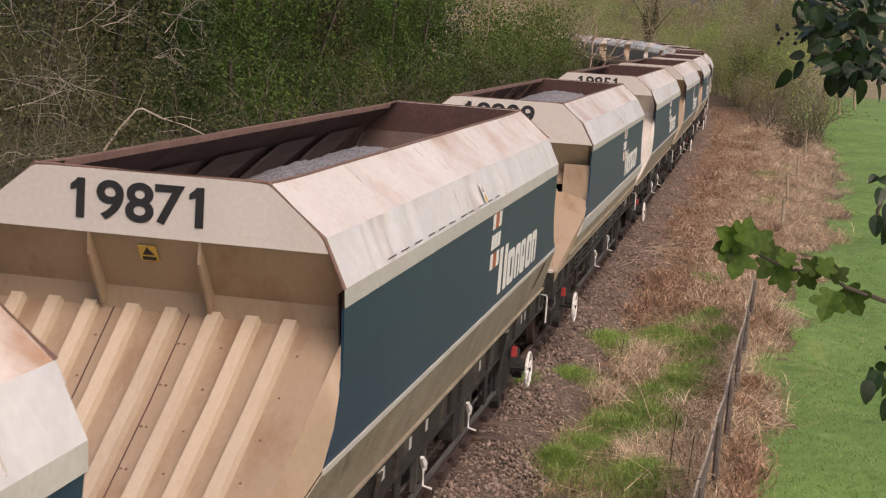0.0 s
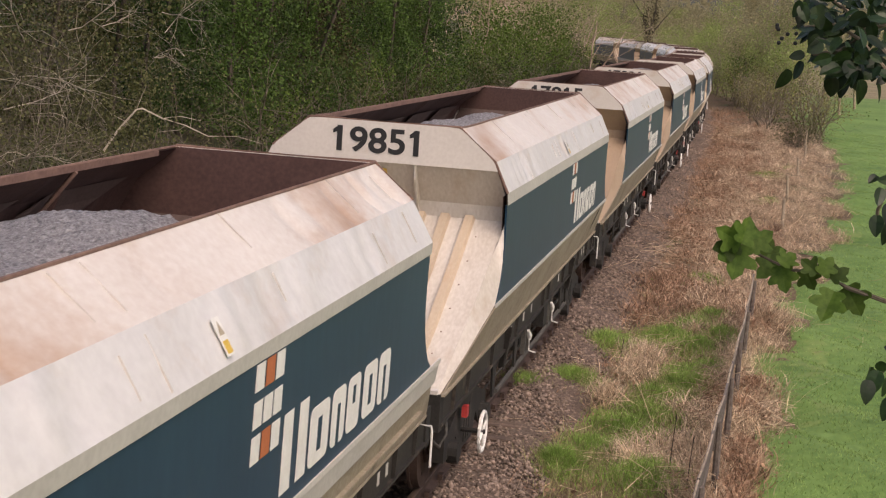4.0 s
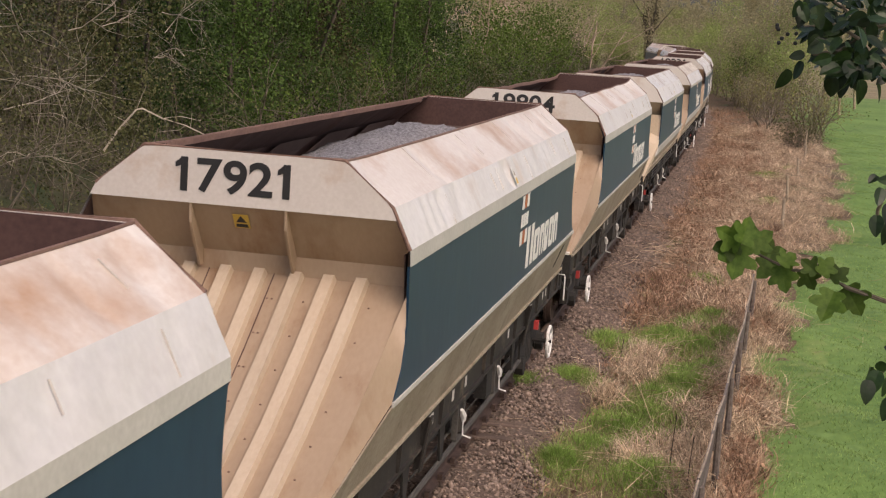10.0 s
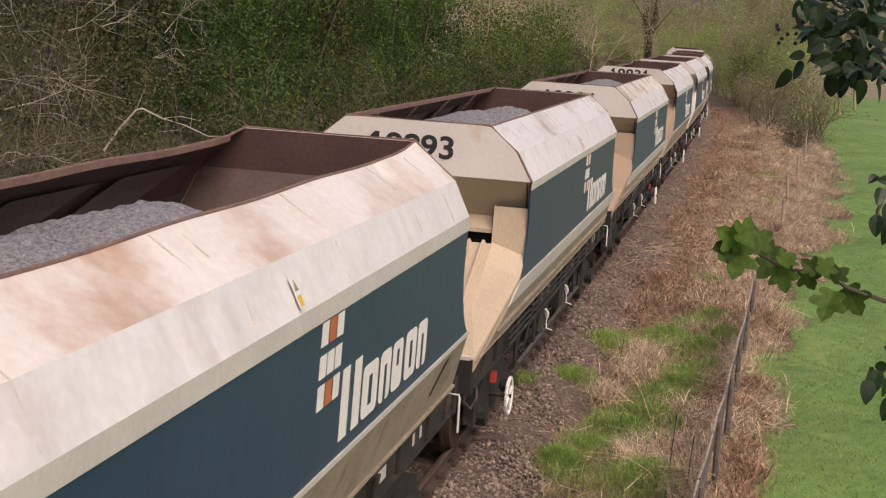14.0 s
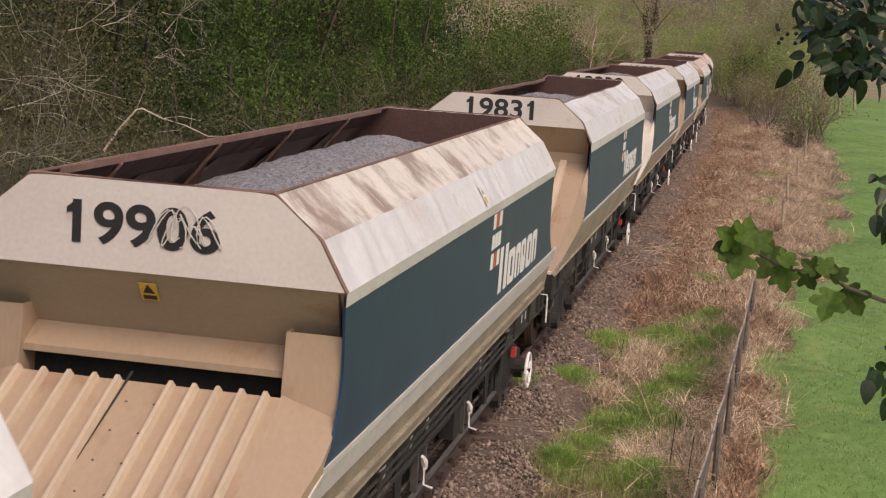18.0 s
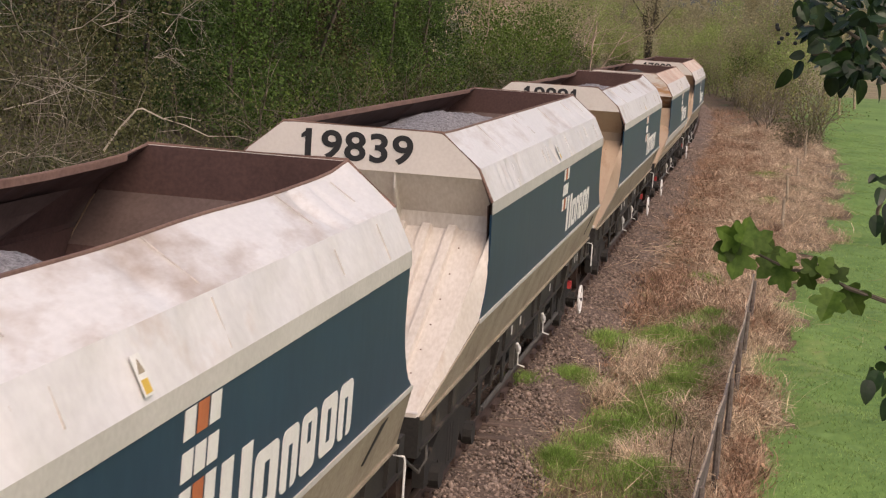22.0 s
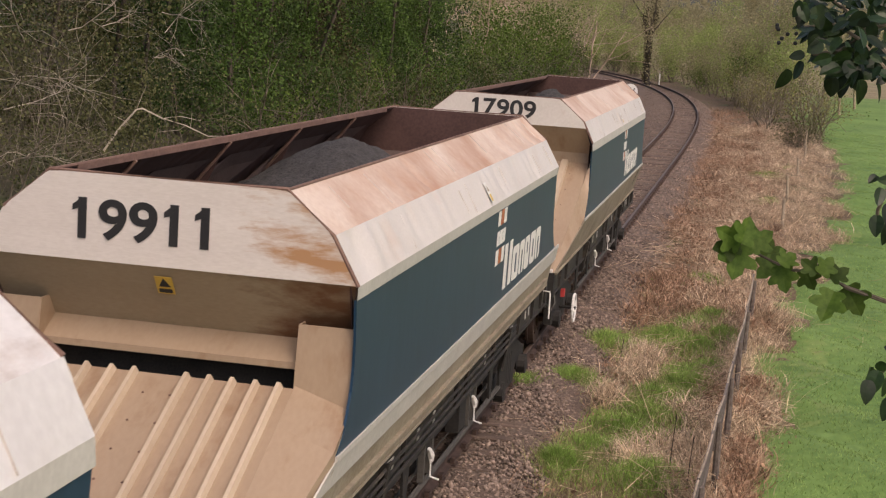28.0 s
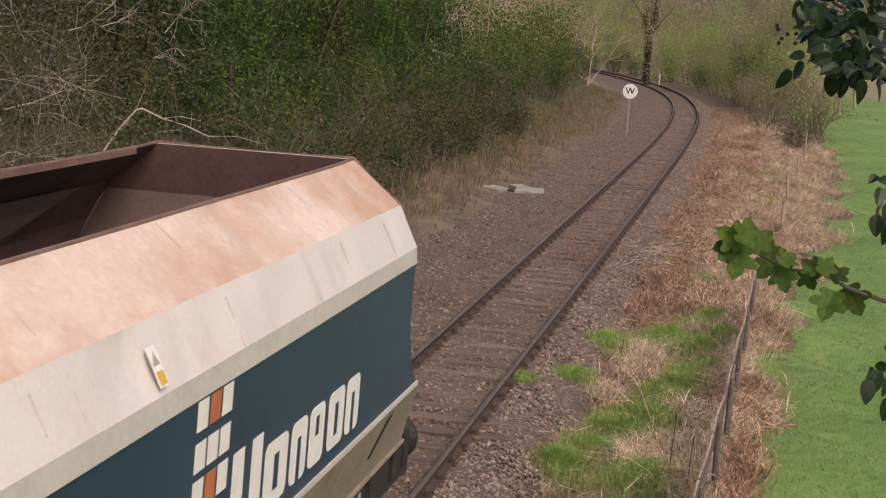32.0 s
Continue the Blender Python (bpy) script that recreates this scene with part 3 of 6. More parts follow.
def wagon_body(w, deep, sunk=0.0):
    """The body of one wagon. deep: the second type, whose ends have cheeks and a dark slot. sunk: how far the side rims sag."""
    TOP, KNEE, LOW = SECTIONS[deep]
    YR = Y_REAR[deep]

    def sag(y):
        """How far the top edge of the side has sunk between the ends."""
        d = max(0.0, min(y + Y_HOOD, YR - y))
        return sunk * (1 - math.exp(-(d / 0.4) ** 2)) + 0.1 * sunk * math.sin(y * 2.3) * min(1, d)
    for sx in (1, -1):
        # hood: two long slanting sheets and the grey band below
        for name, a, b, mat, lab in (("hood_sheet", TOP, KNEE, HOOD_DUSTY, "upper hood sheet stained by rust-coloured dust"), ("hood_sheet", KNEE, LOW, HOOD, "dented cream-white hood sheet"), ("side_band", LOW, (1.408, 3.028), BAND, "pale grey band")):
            bm = bmesh.new()
            nrm = Vector(((b[1] - a[1]), 0, -(b[0] - a[0]))).normalized() * 0.018
            if nrm.x > 0:
                nrm = -nrm
            steps = 190 if name == "hood_sheet" else 4
            dents = [(rng.uniform(-5.2, 5.2), rng.uniform(0.045, 0.13), rng.uniform(-0.014, 0.028), rng.uniform(-0.25, 0.25)) for _ in range(22)]
            rows = []
            for i in range(steps + 1):
                y = -Y_HOOD + (Y_HOOD + YR) * i / steps
                row = []
                for j in range(4):
                    f = j / 3
                    dent = 0.0 if name != "hood_sheet" or i in (0, steps) or j in (0, 3) else 0.006 * math.sin(y * 5.1 + j * 1.7 + sx) + (0.0075 * math.sin(y * 13 + 3.1 * math.sin(y * 1.7) + 1.3 * math.sin(y * 4.3)) * (0.15 + 0.85 * math.sin(y * 0.45 + 0.6) ** 2) if a is KNEE else 0.0) + sum(h * math.exp(-((y - c - sk * f) / wd) ** 2) for c, wd, h, sk in dents)
                    row.append(Vector((a[0] + (b[0] - a[0]) * f, y, a[1] + (b[1] - a[1]) * f - (sag(y) * (1 - f) if a is TOP else 0.0))) + nrm * dent / 0.018)
                rows.append(row)
            for inner in (0, 1):
                vs = [[bm.verts.new((sx * (p.x + nrm.x * inner), p.y, p.z + nrm.z * inner)) for p in r] for r in rows]
                for i in range(steps):
                    for j in range(3):
                        fc = bm.faces.new((vs[i][j], vs[i][j + 1], vs[i + 1][j + 1], vs[i + 1][j]))
                        fc.material_index = inner
                        fc.smooth = True
            bmesh.ops.recalc_face_normals(bm, faces=bm.faces)
            part(name, bm, [mat, RUST], w, lab)
        # rolled rim along the top
        bm = bmesh.new()
        way = [-Y_HOOD + (Y_HOOD + YR) * (i / 24) for i in range(25)]
        tube(bm, [(sx * TOP[0], y, TOP[1] - sag(y)) for y in way], 0.013, 6)
        part("top_rim", bm, RIM, w, "rusty rolled top rim")
        bm = bmesh.new()
        strip(bm, [((sx * (TOP[0] - 0.004), y, TOP[1] - sag(y)), (sx * (TOP[0] - 0.004), y, TOP[1] - 0.05 - sag(y))) for y in way[1:-1]], (-sx * 0.012, 0, 0))
        part("rim_flange", bm, RIM, w, "rust-brown flange below the rim")
        # weld seams across the hood
        for y in (-3.55, -1.2, -0.85, 1.15, 3.5) + ((-4.6, 4.55) if deep else (4.72,)):
            for a, b in ((TOP, KNEE), (KNEE, LOW)):
                bm = bmesh.new()
                d = Vector((b[0] - a[0], 0, b[1] - a[1]))
                n = Vector((-d.z, 0, d.x)).normalized() * 0.008
                f0, f1 = rng.uniform(0.0, 0.25), rng.uniform(0.6, 1.0)
                q = [Vector((a[0], y, a[1])) + d * f0, Vector((a[0], y, a[1])) + d * f1, Vector((a[0], y + 0.006, a[1])) + d * f1, Vector((a[0], y + 0.006, a[1])) + d * f0]
                drop = [sag(y) * (1 - f) if a is TOP else 0.0 for f in (f0, f1, f1, f0)]
                plate(bm, [(sx * (v.x + n.x), v.y, v.z + n.z - e) for v, e in zip(q, drop)], (-sx * n.x, 0, -n.z))
                part("seam", bm, SEAM, w)
        # side sheet with its ends cut to a curve
        edge = [(-5.40, 3.029), (-5.36, 2.75), (-5.355, 2.55), (-5.39, 2.38), (-5.47, 2.22), (-5.58, 2.09), (-5.72, 2.0)]
        pts = [(sx * W_SIDE, y, z) for y, z in edge] + [(sx * W_SIDE, -y - (Y_HOOD - YR) , z) for y, z in edge[::-1]]
        part("side_sheet", plate(bmesh.new(), pts, (-sx * 0.02, 0, 0)), TEAL, w, "teal-blue painted side sheet")
        bm = bmesh.new()
        block(bm, sx * 1.395, sx * 1.412, -5.73, 5.73, 1.965, 2.005)
        part("side_ledge", bm, BAND, w, "thin pale ledge under the side sheet")
        # skirt
        if deep:
            pts = [(sx * 1.40, -5.74, 1.964), (sx * 1.37, -6.25, 1.78), (sx * 1.37, 5.74, 1.78), (sx * 1.40, 5.74, 1.964)]
            part("skirt_band", plate(bmesh.new(), pts, (-sx * 0.015, 0, 0)), BAND, w, "pale band below the side sheet")
            pts = [(sx * 1.33, -6.25, 1.776), (sx * 1.22, -7.34, 1.36), (sx * 1.22, 6.20, 1.36), (sx * 1.33, 5.82, 1.776)]
            part("skirt", plate(bmesh.new(), pts, (-sx * 0.015, 0, 0)), SKIRT, w, "dust-covered sloping skirt plate")
            bm = bmesh.new()
            block(bm, sx * 1.22, sx * 1.305, -6.5, 5.6, 1.52, 1.54)
            part("step_board", bm, SKIRT, w, "thin ledge along the skirt")
        else:
            pts = [(sx * 1.40, -5.74, 1.964), (sx * 1.20, -7.34, 1.36), (sx * 1.20, 6.20, 1.36), (sx * 1.40, 5.76, 1.964)]
            part("skirt", plate(bmesh.new(), pts, (-sx * 0.015, 0, 0)), SKIRT, w, "dust-covered sloping skirt plate")
            # a torn slot near the rear end, its shade a dark plate
            bm = bmesh.new()
            plate(bm, [(sx * (1.20 + 0.331 * (z - 1.36) + 0.004), y, z) for y, z in ((4.62, 1.60), (4.70, 1.58), (5.02, 1.90), (4.84, 1.88))], (sx * 0.003, 0, -0.001))
            part("torn_slot", bm, RECESS_SHADE, w, "dark plate for the shade in a torn slot of the skirt")
        bm = bmesh.new()
        block(bm, sx * 1.17, sx * 1.225, -7.36, 6.20, 1.335, 1.362)
        part("skirt_lip", bm, SKIRT, w, "pale worn lip at the foot of the skirt")
        # inner lining and its arched gussets
        bm = bmesh.new()
        plate(bm, [(sx * 1.35, -Y_HOOD, 3.12), (sx * 1.35, YR, 3.12), (sx * 1.31, YR - 0.4, 2.3), (sx * 1.31, -Y_HOOD + 0.4, 2.3)], (sx * 0.01, 0, 0))
        part("lining", bm, RUST, w, "rust-brown inner lining")
        for k, y in enumerate((-4.3, -2.3, -0.3, 1.7)):
            # paler patches between dark stripes, bounded by arcs: light on bulged plates as colour
            q = []
            for i in range(8):
                f = i / 7
                q.append((y + 1.5 * f ** 2.2, 2.55 + 0.95 * f))
            for i in range(8):
                f = 1 - i / 7
                q.append((y + 1.45 + 1.5 * f ** 2.2, 2.55 + 0.95 * f))
            bm = bmesh.new()
            plate(bm, [(sx * np.interp(z, (2.5, 3.1, 3.6), (1.31, 1.345, 1.10)) - sx * 0.012, yy, z) for yy, z in q], (-sx * 0.004, 0, 0))
            part("worn_patch", bm, LIT_LINING, w, "paler patch for the light on the bulged lining")
        # upright stiffeners of the box
        for y in (-3.9, -1.6, 0.7, 3.0) if deep else ():
            bm = bmesh.new()
            tube(bm, [(sx * 1.325, y, 2.6), (sx * 1.33, y, 3.12), (sx * (TOP[0] - 0.02), y, TOP[1] - 0.05)], 0.02, 5)
            part("stiffener", bm, RIM, w, "rusty upright stiffener")
            bm = bmesh.new()
            plate(bm, [(sx * 1.33, y, 3.10), (sx * (TOP[0] + 0.02), y, TOP[1] - 0.06), (sx * 1.16, y, 3.12)], (0, 0.012, 0))
            part("gusset", bm, RUST, w, "rust-brown gusset plate")
        # solebar
        bm = bmesh.new()
        block(bm, sx * 1.05, sx * 1.17, -7.3, 6.5, 1.02, 1.33)
        block(bm, sx * 1.17, sx * 1.20, -7.3, 6.5, 1.02, 1.05)
        part("solebar", bm, SOLE, w, "dark grimy solebar")
        st = None
        for y in (-3.4, 2.9):
            if st is None:
                bm = bmesh.new()
                plate(bm, [(sx * 1.12, -0.02, 1.32), (sx * 1.26, -0.02, 1.32), (sx * 1.20, -0.02, 0.84), (sx * 1.12, -0.02, 0.80)], (0, 0.04, 0))
                plate(bm, [(sx * 1.19, -0.07, 0.80), (sx * 1.19, 0.07, 0.80), (sx * 1.27, 0.05, 1.33), (sx * 1.27, -0.05, 1.33)], (-sx * 0.02, 0, 0))
                st = part("strut", bm, SOLE, w, m=pose(0, y, 0))
            else:
                again(st, w, pose(0, y, 0))
    # ends: built once and turned for the far end
    ends = []
    zb, yo, zo = (3.13, -5.06, 2.65) if deep else (3.385, -5.09, 2.97)
    xb = float(np.interp(zb, (LOW[1], KNEE[1]), (LOW[0], KNEE[0])))
    outline = [(-TOP[0], TOP[1]), (TOP[0], TOP[1]), KNEE, (xb, zb), (-xb, zb), (-KNEE[0], KNEE[1])]
    o = part("end_panel", plate(bmesh.new(), [(x, -Y_HOOD - 0.012, z) for x, z in outline], (0, 0.03, 0)), PANEL, w, "cream end panel with a large painted number")
    ends.append(o)
    o = part("end_lining", plate(bmesh.new(), [(x * 0.985, -Y_HOOD + 0.019, z - 0.004) for x, z in outline], (0, 0.01, 0)), RUST, w, "rust-brown inner end")
    ends.append(o)
    o = part("end_rim", tube(bmesh.new(), [(-KNEE[0], -Y_HOOD, KNEE[1]), (-TOP[0], -Y_HOOD, TOP[1] + 0.004), (TOP[0], -Y_HOOD, TOP[1] + 0.004), (KNEE[0], -Y_HOOD, KNEE[1]), (LOW[0], -Y_HOOD, LOW[1])], 0.017, 6), RIM, w, "rust-stained folded edge")
    ends.append(o)
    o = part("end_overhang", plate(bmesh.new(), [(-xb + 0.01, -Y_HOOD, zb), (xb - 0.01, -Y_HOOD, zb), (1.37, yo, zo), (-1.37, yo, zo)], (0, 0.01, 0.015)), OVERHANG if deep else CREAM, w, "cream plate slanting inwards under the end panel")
    ends.append(o)
    # the upper slope has its brighter light put into the colour
    o = part("slope_lining", plate(bmesh.new(), [(-xb + 0.05, -Y_HOOD + 0.02, zb + 0.035), (xb - 0.05, -Y_HOOD + 0.02, zb + 0.035), (1.34, yo + 0.03, zo + 0.03), (-1.34, yo + 0.03, zo + 0.03)], (0, 0.004, 0.006)), LIT_LINING, w, "sloping lining inside the end, coloured as lit")
    ends.append(o)
    o = part("slope_lining", plate(bmesh.new(), [(-1.33, yo + 0.03, zo + 0.03), (1.33, yo + 0.03, zo + 0.03), (1.31, yo + 0.6, 2.3), (-1.31, yo + 0.6, 2.3)], (0, 0.004, 0.006)), RUST, w, "rust-brown sloping lining inside the end")
    ends.append(o)
    foot, knee = (-7.38, 1.365), (-5.80, 1.95)
    both = list(ends)
    sides = []
    if deep:
        o = part("end_strip", plate(bmesh.new(), [(-1.37, yo, zo), (1.37, yo, zo), (1.37, yo - 0.22, zo - 0.13), (-1.37, yo - 0.22, zo - 0.13)], (0, 0.012, 0.008)), CREAM, w)
        ends.append(o)
        ends.append(part("strip_lip", block(bmesh.new(), -0.98, 0.98, yo - 0.222, yo - 0.205, zo - 0.18, zo - 0.13), CREAM, w, "narrow turned-down lip above the slot"))
        # the slot is not cut: a dark sheet gives its shade
        o = part("slot", plate(bmesh.new(), [(-1.0, yo - 0.03, zo - 0.10), (1.0, yo - 0.03, zo - 0.10), (1.0, yo - 0.03, 2.2), (-1.0, yo - 0.03, 2.2)], (0, 0.02, 0)), RECESS_SHADE, w, "dark sheet for the shade in the slot above the slope sheet")
        ends.append(o)
        for sx in (1, -1):
            pr = [(sx * 0.98, -5.30, 2.80), (sx * 1.388, -5.30, 2.80), (sx * 1.388, -5.37, 2.24), (sx * 0.98, -5.37, 2.24)]
            o = part("cheek", plate(bmesh.new(), pr, (0, 0.015, 0)), CREAM, w, "cream cheek plate beside the slot")
            ends.append(o)
            cheek = [(-5.37, 2.24, 1.392), (-5.76, 2.04, 1.392), (-6.5, 1.72, 1.30), (foot[0], foot[1] + 0.01, 1.20)]
            for (ya, za, xa), (yc, zc, xc) in zip(cheek, cheek[1:]):
                # the inner edge follows the slope sheet
                zi, zk = (2.44 + (q + 5.24) * 0.5023 for q in (ya, yc))
                bm = bmesh.new()
                plate(bm, [(sx * 0.98, ya, zi), (sx * xa, ya, za), (sx * xc, yc, zc), (sx * 0.98, yc, zk)], (0, 0.008, -0.012))
                ends.append(part("cheek", bm, CREAM, w, "cream cheek plate sloping to the foot"))
                bm = bmesh.new()
                plate(bm, [(sx * xa, ya, za), (sx * xc, yc, zc), (sx * xc, yc, zc - 0.14), (sx * xa, ya, za - 0.14)], (-sx * 0.01, 0, 0))
                ends.append(part("cheek_edge", bm, CREAM, w, "cream edge plate under the cheek"))
            bm = bmesh.new()
            plate(bm, [(sx * 0.98, -5.03, 2.80), (sx * 0.98, -5.30, 2.80), (sx * 0.98, -5.37, 2.24), (sx * 0.98, -5.37, 2.1), (sx * 0.98, -5.03, 2.1)], (-sx * 0.012, 0, 0))
            ends.append(part("cheek", bm, CREAM, w))
        top, half = (-5.40, 2.36), 0.985
        ribs, rw, rd = [-0.93, -0.74, -0.55, -0.36, -0.19, 0.20, 0.37, 0.54, 0.71, 0.88], 0.014, 0.05
    else:
        o = part("end_strip", plate(bmesh.new(), [(-1.37, yo, zo), (1.37, yo, zo), (1.37, yo, 2.805), (-1.37, yo, 2.805)], (0, 0.012, 0)), CREAM, w)
        ends.append(o)
        top, half = (yo, 2.81), 1.34
        ribs, rw, rd = [-1.085, -0.80, -0.525, -0.21, 0.08, 0.395, 0.67, 0.945], 0.046, 0.055
        for x in (-0.44, 0.36):
            bm = bmesh.new()
            plate(bm, [(x, -Y_HOOD + 0.0, zb + 0.02), (x, -Y_HOOD + 0.01, zb - 0.16), (x, yo - 0.06, 2.84), (x, yo, 2.84), (x, yo, zo)], (0.022, 0, 0))
            ends.append(part("bracket", bm, CREAM, w, "small cream gusset bracket"))
    line = [top, foot] if deep else [top, (-5.75, 2.33), (-6.45, 1.87), foot]
    wide = [half, 0.985] if deep else [half, 1.28, 1.22, 1.14]
    taper = 0.0 if deep else 0.13
    bm = strip(bmesh.new(), [((-q, *p), (q, *p)) for q, p in zip(wide, line)], (0, 0.006, -0.012))
    ends.append(part("slope_sheet", bm, CREAM, w, "cream ribbed slope sheet with rusty streaks"))
    sheet = ends[-1]

    def sheet_z(y):
        return float(np.interp(-y, [-q[0] for q in line], [q[1] for q in line]))
    up = Vector((0, -0.53, 0.85)) * rd
    if not deep:
        # fillets that join the sheet to the curved edge of the sides
        rim = [(1.388, -5.34, 2.81), (1.392, -5.35, 2.50), (1.392, -5.47, 2.22), (1.394, -5.72, 1.995), (1.27, -6.7, 1.61), (1.18, foot[0], foot[1])]
        for sx in (1, -1):
            bm = bmesh.new()
            low = [bm.verts.new((sx * (half + (1.14 - half) * f), top[0] + (foot[0] - top[0]) * f, sheet_z(top[0] + (foot[0] - top[0]) * f) + 0.001)) for f in (0, 0.18, 0.36, 0.52, 0.78, 1.0)]
            high = [bm.verts.new((sx * x, y, z)) for x, y, z in rim]
            for i in range(5):
                bm.faces.new((low[i], high[i], high[i + 1], low[i + 1])).smooth = True
            bmesh.ops.recalc_face_normals(bm, faces=bm.faces)
            ends.append(part("end_fillet", bm, CREAM, w, "cream plate joining the slope sheet to the side"))
    for x in ribs:
        # a raised bar of hat section that narrows the spacing towards the foot
        bm = bmesh.new()
        rings = []
        for y, z in line:
            k = 1 - taper * (top[0] - y) / (top[0] - foot[0])
            rings.append([bm.verts.new(Vector((x * k + e, y, z)) + up * h) for e, h in ((-rw - rd * 0.3, 0), (-rw, 1), (rw, 1), (rw + rd * 0.3, 0))])
        for a, b in zip(rings, rings[1:]):
            for i in range(3):
                bm.faces.new((a[i], a[i + 1], b[i + 1], b[i]))
        bm.faces.new(rings[0]), bm.faces.new(rings[-1][::-1])
        bmesh.ops.recalc_face_normals(bm, faces=bm.faces)
        ends.append(part("rib", bm, RIBS, sheet))
    if not deep:
        bm = bmesh.new()
        p = Vector((-0.80, -5.62, 2.46))
        tube(bm, [p, p + Vector((0.02, -0.02, 0.05)), p + Vector((0.17, -0.04, 0.03)), p + Vector((0.22, -0.03, -0.01))], 0.011, 6)
        ends.append(part("step_iron", bm, UNDER, sheet, "bent dark iron bar"))
    if not deep:
        # rusty joints between the sheets
        for xa, xc in ((0.20, 0.175), (-0.36, -0.31)):
            bm = bmesh.new()
            lift = Vector((0, -0.53, 0.85)) * 0.004
            rows = []
            for y, z in line:
                x = xa + (xc - xa) * (top[0] - y) / (top[0] - foot[0])
                rows.append((Vector((x - 0.004, y, z)) + lift, Vector((x + 0.004, y, z)) + lift))
            strip(bm, rows, lift * 0.6)
            ends.append(part("joint", bm, RUST, sheet, "rusty joint line"))
    # bolt heads in rows on the sheet
    d = Vector((0, foot[0] - top[0], foot[1] - top[1]))
    bolt = None
    for x in ([-0.40, -0.36, 0.22, 0.26, 0.53, 1.08] if not deep else [-0.05, 0.15]):
        for i in range(7):
            p = Vector((x * (1 - taper * (0.10 + 0.135 * i)), *top)) + d * (0.10 + 0.135 * i)
            p.z = sheet_z(p.y) + 0.006
            if bolt is None:
                bm = bmesh.new()
                bmesh.ops.create_cone(bm, cap_ends=True, segments=6, radius1=0.010, radius2=0.007, depth=0.01)
                bolt = part("bolt", bm, RIM, sheet, m=Matrix.Translation(p))
            else:
                again(bolt, sheet, Matrix.Translation(p))
    both_from = len(ends)
    o = part("headstock", block(bmesh.new(), -1.19, 1.19, -7.40, -7.22, 0.98, 1.36), UNDER, w, "dark headstock beam")
    ends.append(o)
    o = part("foot_lip", block(bmesh.new(), -1.16, 1.16, -7.41, -7.28, 1.362, 1.40), PANEL, w, "pale worn foot edge of the slope sheet")
    ends.append(o)
    bm = bmesh.new()
    tube(bm, [(0, -7.38, 0.95), (0, -7.52, 0.93)], 0.09, 8)
    block(bm, -0.14, 0.14, -7.44, -7.36, 0.82, 1.06)
    ends.append(part("coupler", bm, UNDER, w, "dark steel coupler"))
    half_turn = pose(0, YR - Y_HOOD, 0, 0, 0, 180)
    rear_beam = pose(0, -0.84, 0, 0, 0, 180)
    for o in both + ends[both_from:]:
        if not o.name.startswith("foot_lip"):
            again(o, w, half_turn if o in both else rear_beam)
    o = part("rear_slope", plate(bmesh.new(), [(-1.36, YR - Y_HOOD - yo, zo), (1.36, YR - Y_HOOD - yo, zo), (1.18, 5.70, 1.37), (-1.18, 5.70, 1.37)], (0, -0.01, -0.01)), CREAM, w, "steep cream rear hopper sheet")
    part("rear_deck", block(bmesh.new(), -1.04, 1.04, 5.72, 6.38, 1.26, 1.30), UNDER, w, "dark end platform")
    part("drawbar", tube(bmesh.new(), [(0, 6.55, 0.93), (0, 7.42, 0.93)], 0.06, 8), UNDER, w, "dark drawbar to the next wagon")
    bm = bmesh.new()
    y0 = 6.22
    tube(bm, [(1.12, y0, 1.26), (1.27, y0, 1.25), (1.28, y0, 1.21), (1.28, y0, 0.86)], 0.012, 6)
    part("grab_rail", bm, WHITE, w, "white grab rail")
    # hopper pockets between the bogies
    for y in (-2.1, 0.0, 2.1):
        bm = bmesh.new()
        pts = [(-1.0, y - 0.95, 1.32), (1.0, y - 0.95, 1.32), (1.0, y + 0.95, 1.32), (-1.0, y + 0.95, 1.32)]
        low = [(-0.75, y - 0.35, 0.42), (0.75, y - 0.35, 0.42), (0.75, y + 0.35, 0.42), (-0.75, y + 0.35, 0.42)]
        a, b = [bm.verts.new(p) for p in pts], [bm.verts.new(p) for p in low]
        bm.faces.new(a), bm.faces.new(b[::-1])
        for i in range(4):
            bm.faces.new((a[i], b[i], b[(i + 1) % 4], a[(i + 1) % 4]))
        bmesh.ops.recalc_face_normals(bm, faces=bm.faces)
        part("hopper_pocket", bm, UNDER, w, "dark discharge hopper")
    # air pipe, door levers
    part("brake_pipe", tube(bmesh.new(), [(1.13, -3.6, 0.56), (1.13, 3.0, 0.56)], 0.03, 6), BAND_GREY, w, "grey pipe along the underframe")
    for sx in (1, -1):
        for y in (-1.05, 1.05):
            bm = bmesh.new()
            tube(bm, [(sx * 0.93, y - 0.36, 0.74), (sx * 0.93, y - 0.33, 0.74), (sx * 0.93, y + 0.33, 0.74), (sx * 0.93, y + 0.36, 0.74)], [0.10, 0.14, 0.14, 0.10], 14)
            part("air_tank", bm, UNDER, w, "grimy air reservoir")
    for y in (-1.27, 1.03):
        bm = bmesh.new()
        block(bm, 1.10, 1.16, y - 0.21, y - 0.15, 0.60, 1.03)
        block(bm, 1.10, 1.16, y + 0.15, y + 0.21, 0.60, 1.03)
        block(bm, 1.09, 1.17, y - 0.24, y + 0.24, 0.985, 1.055)
        part("gear_frame", bm, BAND_GREY, w, "grey door-gear bracket")
    part("door_shaft", tube(bmesh.new(), [(1.10, -3.6, 0.90), (1.10, 3.6, 0.90)], 0.03, 6), UNDER, w, "long door-gear shaft")
